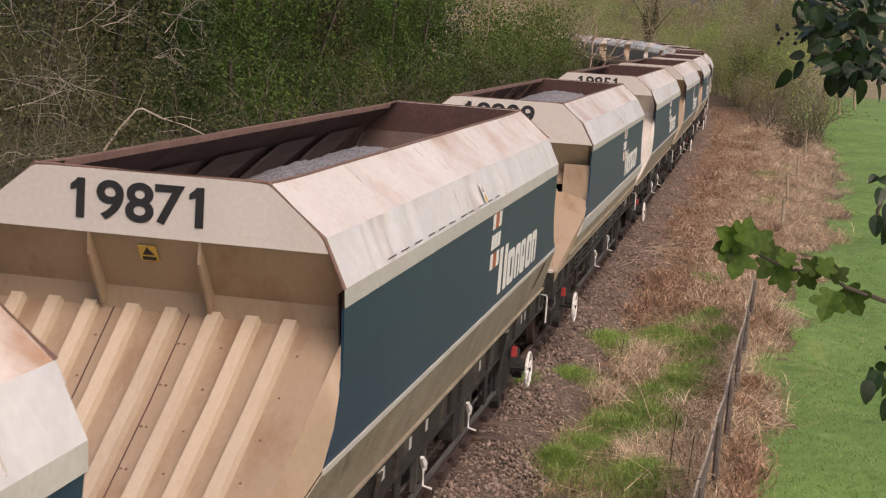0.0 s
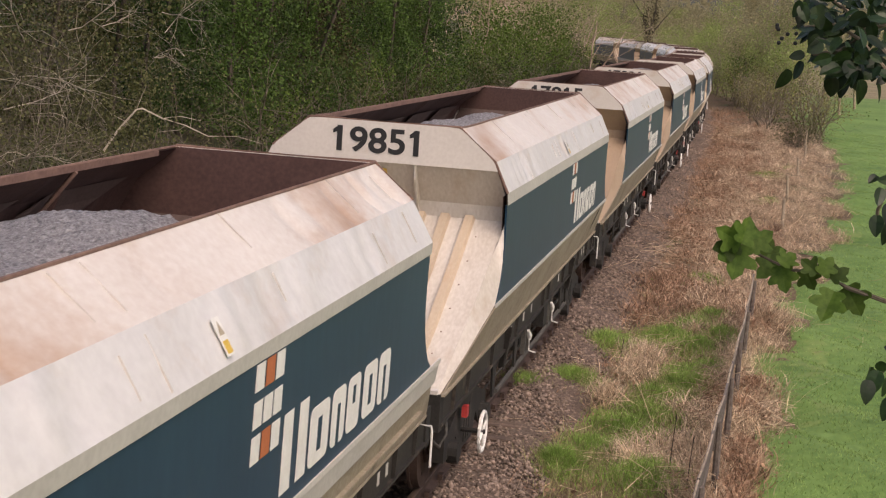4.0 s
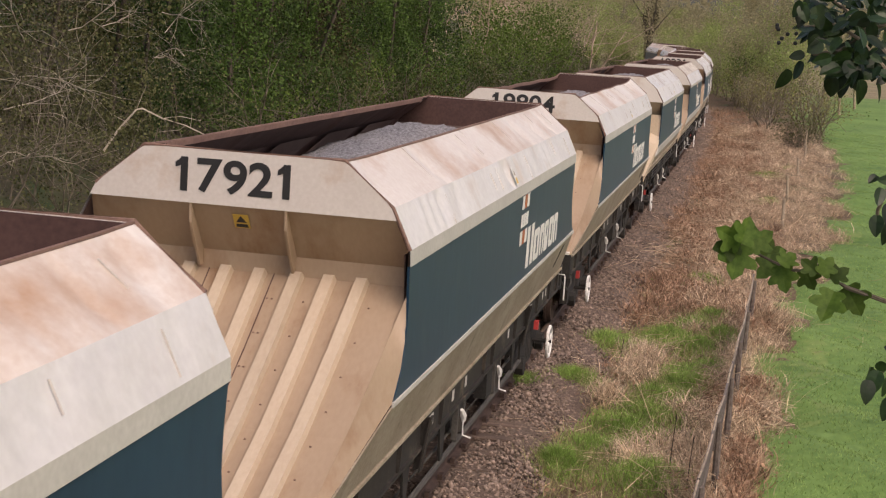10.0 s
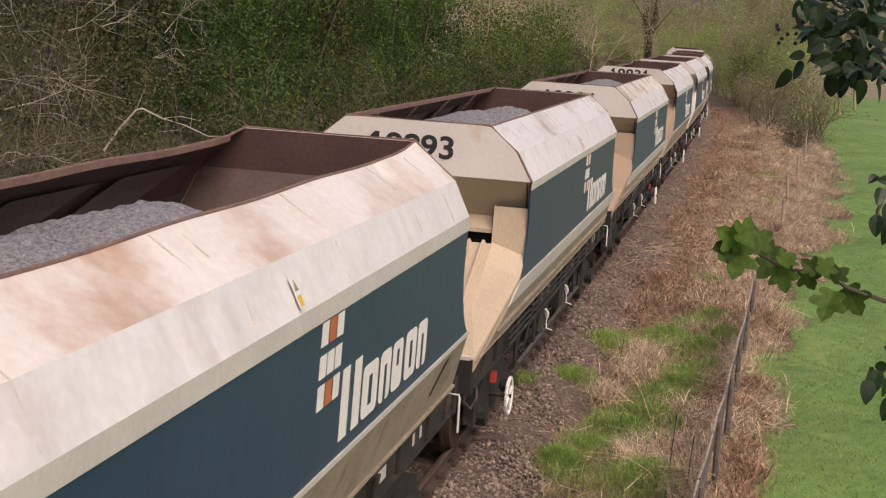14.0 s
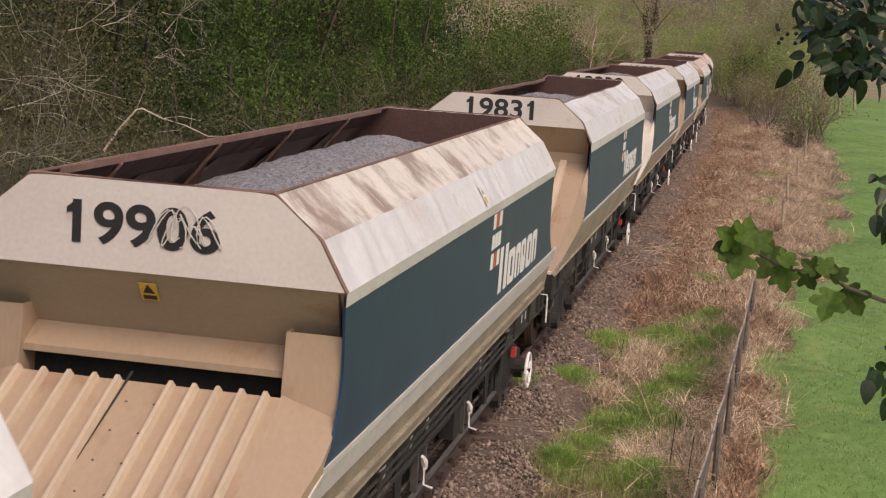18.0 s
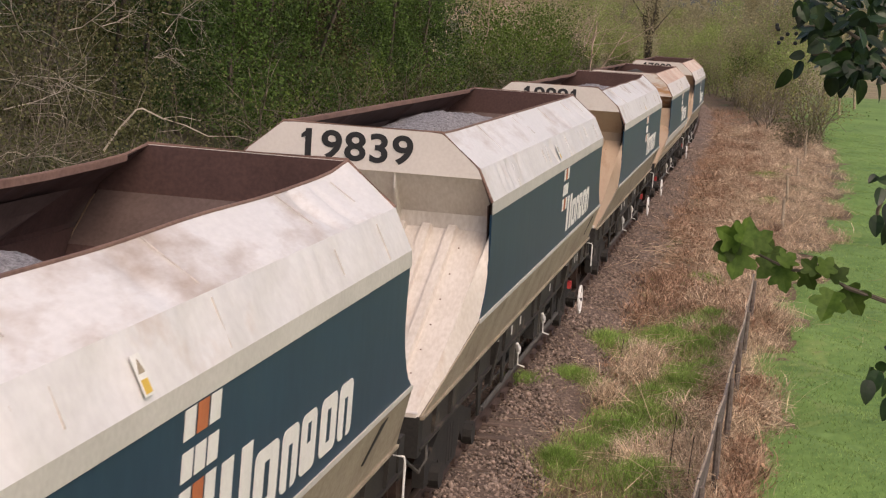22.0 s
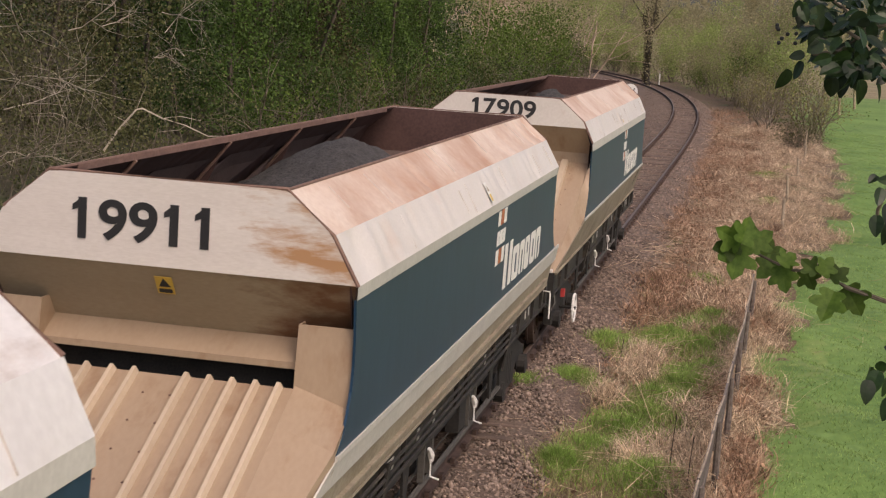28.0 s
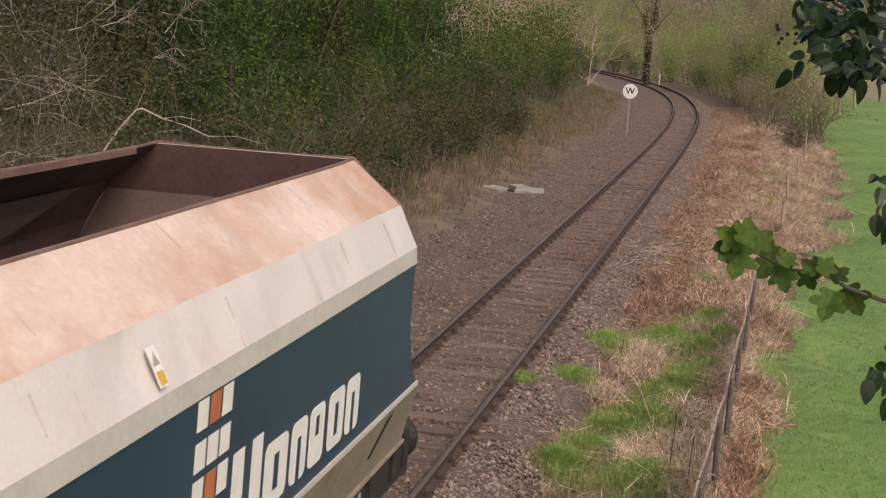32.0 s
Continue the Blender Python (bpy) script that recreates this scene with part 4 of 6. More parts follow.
    for y in (-1.27, 1.03):
        bm = bmesh.new()
        block(bm, 1.06, 1.15, y - 0.1, y + 0.1, 0.85, 1.06)
        part("lever_box", bm, UNDER, w)
        bm = bmesh.new()
        tube(bm, [(1.17, y - 0.05, 0.90), (1.18, y + 0.01, 0.83), (1.18, y + 0.05, 0.76)], [0.02, 0.038, 0.025], 6)
        tube(bm, [(1.18, y + 0.01, 0.80), (1.19, y - 0.02, 0.62), (1.28, y - 0.03, 0.60)], 0.012, 6)
        part("door_lever", bm, WHITE, w, "white door lever")
    rib = None
    for y in (-6.7, -5.9, -4.4, -2.6, -0.2, 0.35, 2.0, 3.9, 5.1, 5.9):
        if rib is None:
            bm = plate(bmesh.new(), [(1.17, 0, 1.32), (1.215, 0, 1.32), (1.20, 0, 1.06), (1.17, 0, 1.04)], (0, 0.018, 0))
            rib = part("solebar_rib", bm, SOLE, w, m=pose(0, y, 0))
        else:
            again(rib, w, pose(0, y, 0))
    for y in (-3.85, -2.2, 2.3, 3.0):
        part("hanger", plate(bmesh.new(), [(1.12, y - 0.16, 1.03), (1.12, y + 0.16, 1.03), (1.12, y + 0.05, 0.55), (1.12, y - 0.05, 0.55)], (0.025, 0, 0)), UNDER, w, "tapering dark hanger plate")
    part("brake_rod", tube(bmesh.new(), [(1.02, -4.4, 0.62), (1.06, -2.2, 0.66), (1.06, 2.3, 0.66), (1.02, 3.6, 0.62)], 0.018, 6), BAND_GREY, w, "long grey brake rod")
    if deep:
        for z in (1.27, 1.19, 1.11):
            part("side_pipe", tube(bmesh.new(), [(1.235, -5.2, z), (1.235, 3.4, z)], 0.016, 6), SOLE, w, "thin dark pipe along the solebar")
    part("valve_box", block(bmesh.new(), 1.02, 1.16, 0.25, 0.62, 0.66, 1.0), UNDER, w, "grimy valve box")
    part("hose", tube(bmesh.new(), [(1.10, -6.6, 1.0), (1.15, -6.75, 0.8), (1.12, -6.95, 0.72), (1.05, -7.15, 0.86), (1.0, -7.3, 1.0)], 0.018, 6), BAND_GREY, w, "grey looping brake hose")
    for y, e in ((-3.0, 0.12), (-1.9, 0.05), (-1.2, 0.05), (1.6, 0.05), (3.4, 0.14), (4.6, 0.04), (4.9, 0.04)):
        bm = bmesh.new()
        block(bm, 1.171, 1.175, y - e, y + e, 1.13, 1.24)
        part("data_plate", bm, BAND, w, "small pale data panel")
    # front hazard sticker, on the slanting plate below the number
    o0, o1 = Vector((0, -Y_HOOD, zb)), Vector((0, yo, zo))
    out = Vector((0, zo - zb, -(yo + Y_HOOD))).normalized()

    def on_plate(x, f, lift):
        return o0.lerp(o1, f) + Vector((x, 0, 0)) + out * lift
    stk = part("hazard_sticker", plate(bmesh.new(), [on_plate(x, f, 0.014) for x, f in ((-0.085, 0.42), (0.045, 0.42), (0.045, 0.14), (-0.085, 0.14))], out * 0.004), YELLOW, w, "yellow electrification hazard sticker")
    part("hazard_mark", plate(bmesh.new(), [on_plate(x, f, 0.0185) for x, f in ((-0.065, 0.30), (0.025, 0.30), (-0.02, 0.16))], out * 0.002), BLACK, stk)
    part("hazard_mark", plate(bmesh.new(), [on_plate(x, f, 0.0185) for x, f in ((-0.07, 0.40), (0.03, 0.40), (0.03, 0.335), (-0.07, 0.335))], out * 0.002), BLACK, stk)
    # sticker on the hood, facing the track side
    d = (Vector((LOW[0], 0, LOW[1])) - Vector((KNEE[0], 0, KNEE[1])))
    nrm = Vector((-d.z, 0, d.x)).normalized() * 0.008
    a = Vector((KNEE[0], 0, KNEE[1]))
    q = [a + d * f + Vector((0, y, 0)) + nrm * 2.6 for f, y in ((0.34, -0.08), (0.34, 0.025), (0.90, 0.025), (0.90, -0.08))]
    hs = part("hood_sticker", plate(bmesh.new(), q, nrm * 0.4), WHITE, w, "white hood label with a yellow hazard mark")
    q = [a + d * f + Vector((0, y, 0)) + nrm * 3.1 for f, y in ((0.68, -0.065), (0.68, 0.01), (0.87, 0.01), (0.87, -0.065))]
    part("hazard_mark", plate(bmesh.new(), q, nrm * 0.3), YELLOW, hs)
    q = [a + d * f + Vector((0, y, 0)) + nrm * 3.1 for f, y in ((0.40, -0.025), (0.60, 0.012), (0.60, -0.065))]
    part("hazard_mark", plate(bmesh.new(), q, nrm * 0.3), SKIRT, hs)


def wagon_mark(w):
    """The owner's mark as plain shapes: three rows of slanting blocks and a row of upright bars."""
    x = W_SIDE + 0.004
    y0 = 0.375
    sl = 0.10
    for r, (za, zb) in enumerate(((2.86, 3.015), (2.65, 2.80), (2.445, 2.605))):
        for c in range(3):
            mat = ORANGE if c == 1 and r != 1 else WHITE
            y = y0 + 0.187 * c
            q = [(x, y + sl * (za - 2.3), za), (x, y + 0.155 + sl * (za - 2.3), za), (x, y + 0.155 + sl * (zb - 2.3), zb), (x, y + sl * (zb - 2.3), zb)]
            part("mark_block", plate(bmesh.new(), q, (0.003, 0, 0)), mat, w)
    for k, (y, wide) in enumerate(((1.0, 0.53), (1.59, 0.45), (2.11, 0.34), (2.51, 0.34), (2.95, 0.39), (3.40, 0.35))):
        za, zb = 2.105, 2.595 if k == 0 else 2.49
        if k == 0:
            for e in (0.0, 0.33):
                q = [(x, y + e + sl * (za - 2.3), za), (x, y + e + 0.20 + sl * (za - 2.3), za), (x, y + e + 0.19 + sl * (zb - 2.3), zb), (x, y + e + sl * (zb - 2.3), zb)]
                part("mark_block", plate(bmesh.new(), q, (0.003, 0, 0)), WHITE, w)
        else:
            # a rounded slanting block with a slot
            n, q = 5, []
            for cy, cz, a0 in ((wide - 0.07, zb - 0.06, 0), (0.07, zb - 0.06, 90), (0.07, za + 0.06, 180), (wide - 0.07, za + 0.06, 270)):
                for i in range(n):
                    t = radians(a0 + 90 * i / (n - 1))
                    zz = cz + 0.06 * math.sin(t)
                    q.append((x, y + cy + 0.07 * math.cos(t) + sl * (zz - 2.3), zz))
            b = part("mark_block", plate(bmesh.new(), q, (0.003, 0, 0)), WHITE, w)
            z0, z1 = ((za + 0.08, zb - 0.09), (za, zb - 0.11), (za + 0.19, zb - 0.07), (za + 0.08, zb - 0.09), (za, zb - 0.11))[k - 1]
            ya, yb = y + wide * 0.40, y + wide * 0.60
            q = [(x + 0.0032, ya + sl * (z0 - 2.3), z0), (x + 0.0032, yb + sl * (z0 - 2.3), z0), (x + 0.0032, yb + sl * (z1 - 2.3), z1), (x + 0.0032, ya + sl * (z1 - 2.3), z1)]
            part("mark_gap", plate(bmesh.new(), q, (0.002, 0, 0)), TEAL, b)


def bogie(w, y):
    b = part("bogie", block(bmesh.new(), -0.9, 0.9, y - 0.2, y + 0.2, 0.5, 0.9), UNDER, w, "dark cast-steel bogie")
    for sx in (1, -1):
        pts = [(sx * 1.06, y + a, z) for a, z in ((-1.25, 0.38), (-1.25, 0.62), (-0.95, 0.70), (-0.45, 0.86), (0.45, 0.86), (0.95, 0.70), (1.25, 0.62), (1.25, 0.38), (0.78, 0.36), (0.6, 0.52), (0.38, 0.28), (-0.38, 0.28), (-0.6, 0.52), (-0.78, 0.36))]
        part("side_frame", plate(bmesh.new(), pts, (-sx * 0.12, 0, 0)), UNDER, b)
        for e in (-0.9, 0.9):
            part("axle_box", tube(bmesh.new(), [(sx * 1.04, y + e, 0.43), (sx * 1.16, y + e, 0.43)], 0.13, 10), UNDER, b)
        bm = bmesh.new()
        for e in (-0.14, 0.0, 0.14):
            tube(bm, [(sx * 1.02, y + e, 0.34), (sx * 1.02, y + e, 0.74)], 0.05, 8)
        part("spring", bm, UNDER, b)
    axles = []
    for e in (-0.9, 0.9):
        bm = bmesh.new()
        tube(bm, [(-1.0, 0, 0), (1.0, 0, 0)], 0.07, 8)
        for sx in (1, -1):
            tube(bm, [(sx * 0.69, 0, 0), (sx * 0.72, 0, 0)], 0.45, 28)
            tube(bm, [(sx * 0.72, 0, 0), (sx * 0.80, 0, 0)], [0.425, 0.42], 28)
            tube(bm, [(sx * 0.80, 0, 0), (sx * 0.83, 0, 0)], 0.14, 12)
            for k in range(5):
                block(bm, sx * 0.795, sx * 0.805, -0.02 + 0.27 * math.cos(k * math.tau / 5), 0.02 + 0.27 * math.cos(k * math.tau / 5), -0.02 + 0.27 * math.sin(k * math.tau / 5), 0.02 + 0.27 * math.sin(k * math.tau / 5))
        axles.append(part("wheelset", bm, RAIL_SIDE, b, "rusty wheelset", pose(0, y + e, 0.425)))
    return b


def handwheel(w, y, z=0.52):
    bm = bmesh.new()
    n = 18
    tube(bm, [(1.30, y + 0.22 * math.cos(i * math.tau / n), z + 0.22 * math.sin(i * math.tau / n)) for i in range(n + 1)], 0.022, 6)
    for k in range(4):
        t = k * math.tau / 4 + 0.4
        tube(bm, [(1.30, y, z), (1.30, y + 0.22 * math.cos(t), z + 0.22 * math.sin(t))], 0.014, 5)
    hw = part("handwheel", bm, WHITE, w, "white brake handwheel")
    part("spindle", tube(bmesh.new(), [(1.05, y, z), (1.33, y, z)], 0.03, 6), UNDER, hw)
    bm = bmesh.new()
    block(bm, 1.10, 1.16, y - 0.26, y - 0.14, z + 0.2, z + 0.32)
    part("brake_plate", bm, RED, w, "small red brake plate")


def buffers(w, end):
    for sx in (-0.87, 0.87):
        bm = bmesh.new()
        y = 7.38 if end < 0 else 6.55
        c = 0.34 if end < 0 else 0.85
        tube(bm, [(sx, end * y, 1.05), (sx, end * (y + c - 0.1), 1.05)], 0.10, 10)
        tube(bm, [(sx, end * (y + c - 0.1), 1.05), (sx, end * (y + c - 0.02), 1.05), (sx, end * (y + c), 1.05)], [0.12, 0.23, 0.23], 18)
        part("buffer", bm, UNDER, w, "dark round buffer")


def lettering(text, size, bold):
    cu = bpy.data.curves.new("lettering", "FONT")
    cu.body, cu.size, cu.align_x, cu.align_y, cu.offset, cu.extrude = text, size, "CENTER", "CENTER", bold, 0.002
    cu.space_character = 1.03
    ob = new("lettering", cu)
    bpy.context.view_layer.update()
    me = bpy.data.meshes.new_from_object(ob.evaluated_get(bpy.context.evaluated_depsgraph_get()))
    bpy.data.objects.remove(ob)
    return me


def number(w, text, deep):
    """The running number, digit by digit."""
    z = {"19909": 3.53, "19893": 3.455, "19906": 3.45, "19911": 3.43}.get(text, 3.615)
    step = {"19909": 0.236, "19839": 0.25, "19831": 0.242, "19804": 0.224, "19881": 0.226, "19911": 0.228, "19906": 0.232}.get(text, 0.214)
    x = {"19911": -0.16, "19909": -0.13}.get(text, -0.06) - step * 2
    for ch in text:
        # a nine is a six turned round
        me = lettering("6" if ch == "9" else ch, 0.365, 0.008)
        if ch == "9":
            me.transform(Matrix.Rotation(math.pi, 4, "Z"))
        ys, xs = [v.co.y for v in me.vertices], [v.co.x for v in me.vertices]
        me.transform(Matrix.Translation((x, 0, 0)) @ Matrix.Diagonal((1.17 * min(1.1, step / 0.214), 0.275 * min(1.1, step / 0.214) / (max(ys) - min(ys)), 1.0, 1.0)) @ Matrix.Translation((-(max(xs) + min(xs)) / 2 if ch != "1" else 0, -(max(ys) + min(ys)) / 2, 0)))
        bm = bmesh.new()
        bm.from_mesh(me)
        if ch == "1":
            plate(bm, [(x - 0.016, 0.137, 0.001), (x - 0.075, 0.090, 0.001), (x - 0.075, 0.050, 0.001), (x - 0.010, 0.072, 0.001)], (0, 0, 0.002))
        part("painted_digit", bm, BLACK, w, "large black painted digit", pose(0, -Y_HOOD - 0.016, z, 90, 0, 0))
        x += step


def load(seed, mounds, dark, drop=0.0):
    """Crushed stone lying in the wagon in mounds."""
    r = np.random.default_rng(seed)
    ny, nx = 170, 50
    yy, xx = np.meshgrid(np.linspace(-4.45, 4.2, ny), np.linspace(-1.28, 1.28, nx), indexing="ij")
    z = np.interp(yy, (-4.45, -3.2, -2.0, 1.4, 2.6, 4.2), (2.4, 2.75, 3.14, 3.18, 2.7, 2.4)) - 0.16 * (xx / 1.2) ** 2
    for k in range(mounds):
        cy = -2.5 + 4.4 * (k + 0.5) / mounds + r.uniform(-0.3, 0.3)
        cx = r.uniform(-0.1, 0.1)
        if dark:
            cy = cy * 0.75 - 0.6
            z = np.minimum(z, 3.1 - 0.25 * np.maximum(0, yy + 0.5))
            z = np.maximum(z - 0.08, 3.86 + r.uniform(-0.10, 0.05) - 0.55 * np.sqrt(((yy - cy) * 1.0) ** 2 + (xx - cx) ** 2 + 0.01))
        else:
            z = np.maximum(z, 3.88 + r.uniform(-0.12, 0.04) - 0.42 * np.sqrt(((yy - cy) * 0.75) ** 2 + (xx - cx) ** 2 + 0.16))
    z = np.minimum(z, np.interp(np.abs(xx), (0.8, 0.9, 1.2, 1.36), (4.0, 3.64, 3.36, 3.0)))
    z = z - drop
    z += r.normal(size=z.shape) * 0.011 + 0.02 * np.sin(yy * 7 + xx * 5)
    i = (np.arange(ny - 1)[:, None] * nx + np.arange(nx - 1)[None]).ravel()
    ob = mesh_of("stone_load", np.stack([xx.ravel(), yy.ravel(), z.ravel()], 1), np.stack([i, i + nx, i + nx + 1, i + 1], 1), DARK_LOAD if dark else STONE_LOAD)
    return tagged(ob, "damp dark crushed stone in cones in a hopper wagon" if dark else "heaped grey crushed stone lying in a hopper wagon", "stone load", "stone loads", "stuff")


# running number, type, place along the line at mid-clip
TRAIN = (("", 0, -97.0), ("19871", 0, -82.07), ("19909", 1, -67.13), ("19851", 0, -52.74), ("17915", 0, -38.02), ("17921", 0, -22.92), ("19804", 0, -7.94),
         ("19893", 1, 6.82), ("19906", 1, 21.95), ("19831", 0, 36.70), ("19839", 0, 51.24), ("19881", 0, 66.10), ("19911", 1, 81.28), ("17909", 0, 95.91))
TRAIN_THINGS = []


def build_train():
    proto = []
    for deep, sunk in ((0, 0.012), (1, 0.0), (0, 0.075)):
        w = empty("hopper_wagon")
        wagon_body(w, deep, sunk)
        wagon_mark(w)
        bogie(w, -5.1)
        bogie(w, 4.2)
        if deep:
            handwheel(w, -5.3)
        else:
            handwheel(w, 4.67)
        tagged(w, "cream and teal bogie hopper wagon with ribbed sloping ends" if not deep else "cream and teal bogie hopper wagon with slotted ends", "hopper wagon", "wagons of the stone train")
        proto.append(w)
    used = set()
    for k, (text, deep, s) in enumerate(TRAIN):
        kind = 2 if text in ("19804", "19831", "19881") else deep
        if kind in used:
            w = copy_thing(proto[kind], Matrix())
        else:
            w, _ = proto[kind], used.add(kind)
        TRAIN_THINGS.append(w)
    for k, (text, deep, s) in enumerate(TRAIN):
        w = TRAIN_THINGS[k]
        if text:
            number(w, text, deep)
        if text in ("17909", "17915"):
            buffers(w, 1)
        if text == "17921":
            buffers(w, -1)
        if text in ("17909", "19804", "19851", "19906"):
            # the brake wheel of these is at the other end
            for o in list(w.children):
                if o.name.startswith(("handwheel", "brake_plate")):
                    for q in list(o.children):
                        bpy.data.objects.remove(q)
                    bpy.data.objects.remove(o)
            handwheel(w, 4.6 if text == "19906" else -5.4)
        if text == "17909":
            for o in list(w.children):
                if o.name.startswith(("grab_rail", "drawbar")):
                    bpy.data.objects.remove(o)
    swap = {"19839": {CREAM: CREAM_PALE, RIBS: CREAM_PALE, HOOD_DUSTY: HOOD_CLEAN}, "19851": {CREAM: CREAM_PALE}, "19881": {HOOD_DUSTY: HOOD_CLEAN}, "19831": {HOOD_DUSTY: HOOD_CLEAN},
            "19906": {HOOD_DUSTY: HOOD_SMUDGED}, "19911": {HOOD_DUSTY: HOOD_RUSTY, HOOD: HOOD_GREY, PANEL: PANEL_RUSTY, OVERHANG: OVERHANG_RUSTY}, "17909": {HOOD_DUSTY: HOOD_RUSTY, HOOD: HOOD_GREY}, "19893": {HOOD_DUSTY: HOOD_CLEAN, CREAM: CREAM_SAND}}
    for w, (text, deep, s) in zip(TRAIN_THINGS, TRAIN):
        for o in w.children_recursive:
            for slot in o.material_slots:
                if slot.material in swap.get(text, {}):
                    slot.link, slot.material = "OBJECT", swap[text][slot.material]
        if text == "19909":
            # its hazard label is on the end panel, with a white border
            for o in list(w.children):
                if o.name.startswith("hazard_sticker"):
                    for q in list(o.children):
                        bpy.data.objects.remove(q)
                    bpy.data.objects.remove(o)
            y = -Y_HOOD - 0.0125
            stk = part("hazard_label", block(bmesh.new(), -0.13, 0.03, y - 0.004, y, 3.17, 3.36), WHITE, w, "white hazard label with a yellow triangle")
            part("hazard_mark", plate(bmesh.new(), [(-0.11, y - 0.005, 3.245), (0.01, y - 0.005, 3.245), (-0.05, y - 0.005, 3.34)], (0, -0.002, 0)), YELLOW, stk)
            part("hazard_mark", block(bmesh.new(), -0.11, 0.01, y - 0.007, y - 0.005, 3.185, 3.23), YELLOW, stk)
        if text == "19871":
            # dark splits along the lower edge of the hood
            TOP, KNEE, LOW = SECTIONS[0]
            for k in range(11):
                y = -4.2 + 0.47 * k + rng.uniform(-0.06, 0.06)
                q = []
                for f, yy in ((0.90, y), (0.90, y + 0.26), (0.925, y + 0.26), (0.925, y)):
                    q.append((KNEE[0] + (LOW[0] - KNEE[0]) * f + 0.006, yy, KNEE[1] + (LOW[1] - KNEE[1]) * f + 0.003))
                part("split", plate(bmesh.new(), q, (0.004, 0, 0.002)), RECESS_SHADE, w, "dark split along the hood edge")
        if text == "19906":
            # a lapped edge that has sprung open beside the flat middle plate
            lift = Vector((0, -0.45, 0.89)) * 0.006
            top, foot = (-5.24, 2.44), (-7.38, 1.365)
            way = [Vector((-0.135 - 0.05 * f, top[0] + (foot[0] - top[0]) * f, top[1] + (foot[1] - top[1]) * f)) + lift for f in (0.035, 0.2, 0.42)]
            part("sprung_lap", strip(bmesh.new(), [(q, q + Vector((0.022 - 0.008 * k, 0, 0))) for k, q in enumerate(way)], lift * 0.5), RECESS_SHADE, w, "dark slit of a sprung lap joint")
            # pale paint scrawled over the last two digits
            bm = bmesh.new()
            for k in range(5):
                a, c = rng.uniform(0.05, 0.12), (0.10 + 0.085 * k, 3.45 + rng.uniform(-0.05, 0.05))
                tube(bm, [(c[0] + a * math.cos(t * 0.9 + k), -Y_HOOD - 0.024, c[1] + 1.2 * a * math.sin(t * 1.3 + k * 2)) for t in np.linspace(0, 7, 16)], 0.005, 5)
            part("paint_scrawl", bm, BAND, w, "pale scrawled paint over the number")
    return [load(100 + k, 3 if k % 3 else 2, k > 11, {1: 0.22, 2: 0.1, 4: 0.1, 12: 0.05}.get(k, 0.0)) for k in range(len(TRAIN))]

# ---- growth ----


def ivy_tree(s, u, height, radius, count, mat=IVY, label="ivy-clad tree with dense dark green leaves"):
    x, y, _ = at(s, u)
    x, y = float(x), float(y)
    z0 = float(ground_z(x, y)[0])
    t = tagged(empty("ivy_tree", pose(x, y, z0)), label, "tree", "trees on the bank")
    segs = []
    lean = rng.normal(size=3) * 0.05
    grow(segs, np.zeros(3), unit(np.array([lean[0], lean[1], 1.0])), height, 0.09, 1, 0.2, 0.05, 2, 5)
    sticks("trunk", segs, BARK, t)
    n = count
    z = height * rng.random(n) ** 1.15
    a = rng.uniform(0, math.tau, n)
    lump = 1 + 0.45 * np.sin(a * 3 + z * 1.3 + s) + 0.3 * np.sin(a * 5 - z * 2.1) + 0.3 * np.sin(z * 2.3 + s * 1.7)
    prof = np.interp(z / height, (0, 0.1, 0.5, 0.85, 1.0), (0.55, 0.9, 1.0, 0.75, 0.25))
    r = radius * prof * lump * (1 - 0.45 * rng.random(n) ** 2.2)
    c = np.stack([r * np.cos(a), r * np.sin(a), z + 0.2 + rng.normal(size=n) * 0.1], 1)
    leaves("crown", c, 0.078, mat, t)
    return t


def bare_tree(s, u, height, spread=0.4, depth=4, buds=0, mat=OLIVE, size=0.05, base=0.12, name="bare_tree", label="leafless grey-brown tree with fine twigs", limbs=1, z_add=0.0, group="bare trees by the line", wood=None):
    x, y, _ = at(s, u)
    x, y = float(x), float(y)
    z0 = float(ground_z(x, y)[0]) + z_add
    t = tagged(empty(name, pose(x, y, z0)), label, "tree" if "tree" in name else "shrub", group)
    ends = []
    for _ in range(limbs):
        segs = []
        d = np.array([0, 0, 1.0]) + rng.normal(size=3) * (0.12 if limbs == 1 else 0.45)
        ends += grow(segs, np.append(rng.normal(size=2) * (0.0 if limbs == 1 else 0.25), 0.0), unit(d), height * rng.uniform(0.8, 1.1), base, depth, spread, 0.08, 3, 4)
        sticks("limb" if limbs > 1 else "trunk", segs, wood or (TWIG if base < 0.1 else BARK), t)
    if buds:
        e = np.array(ends)
        c = e[rng.integers(0, len(e), buds)] + rng.normal(size=(buds, 3)) * (0.16 if size < 0.09 else 0.3)
        leaves("crown", c, size, mat, t)
    return t


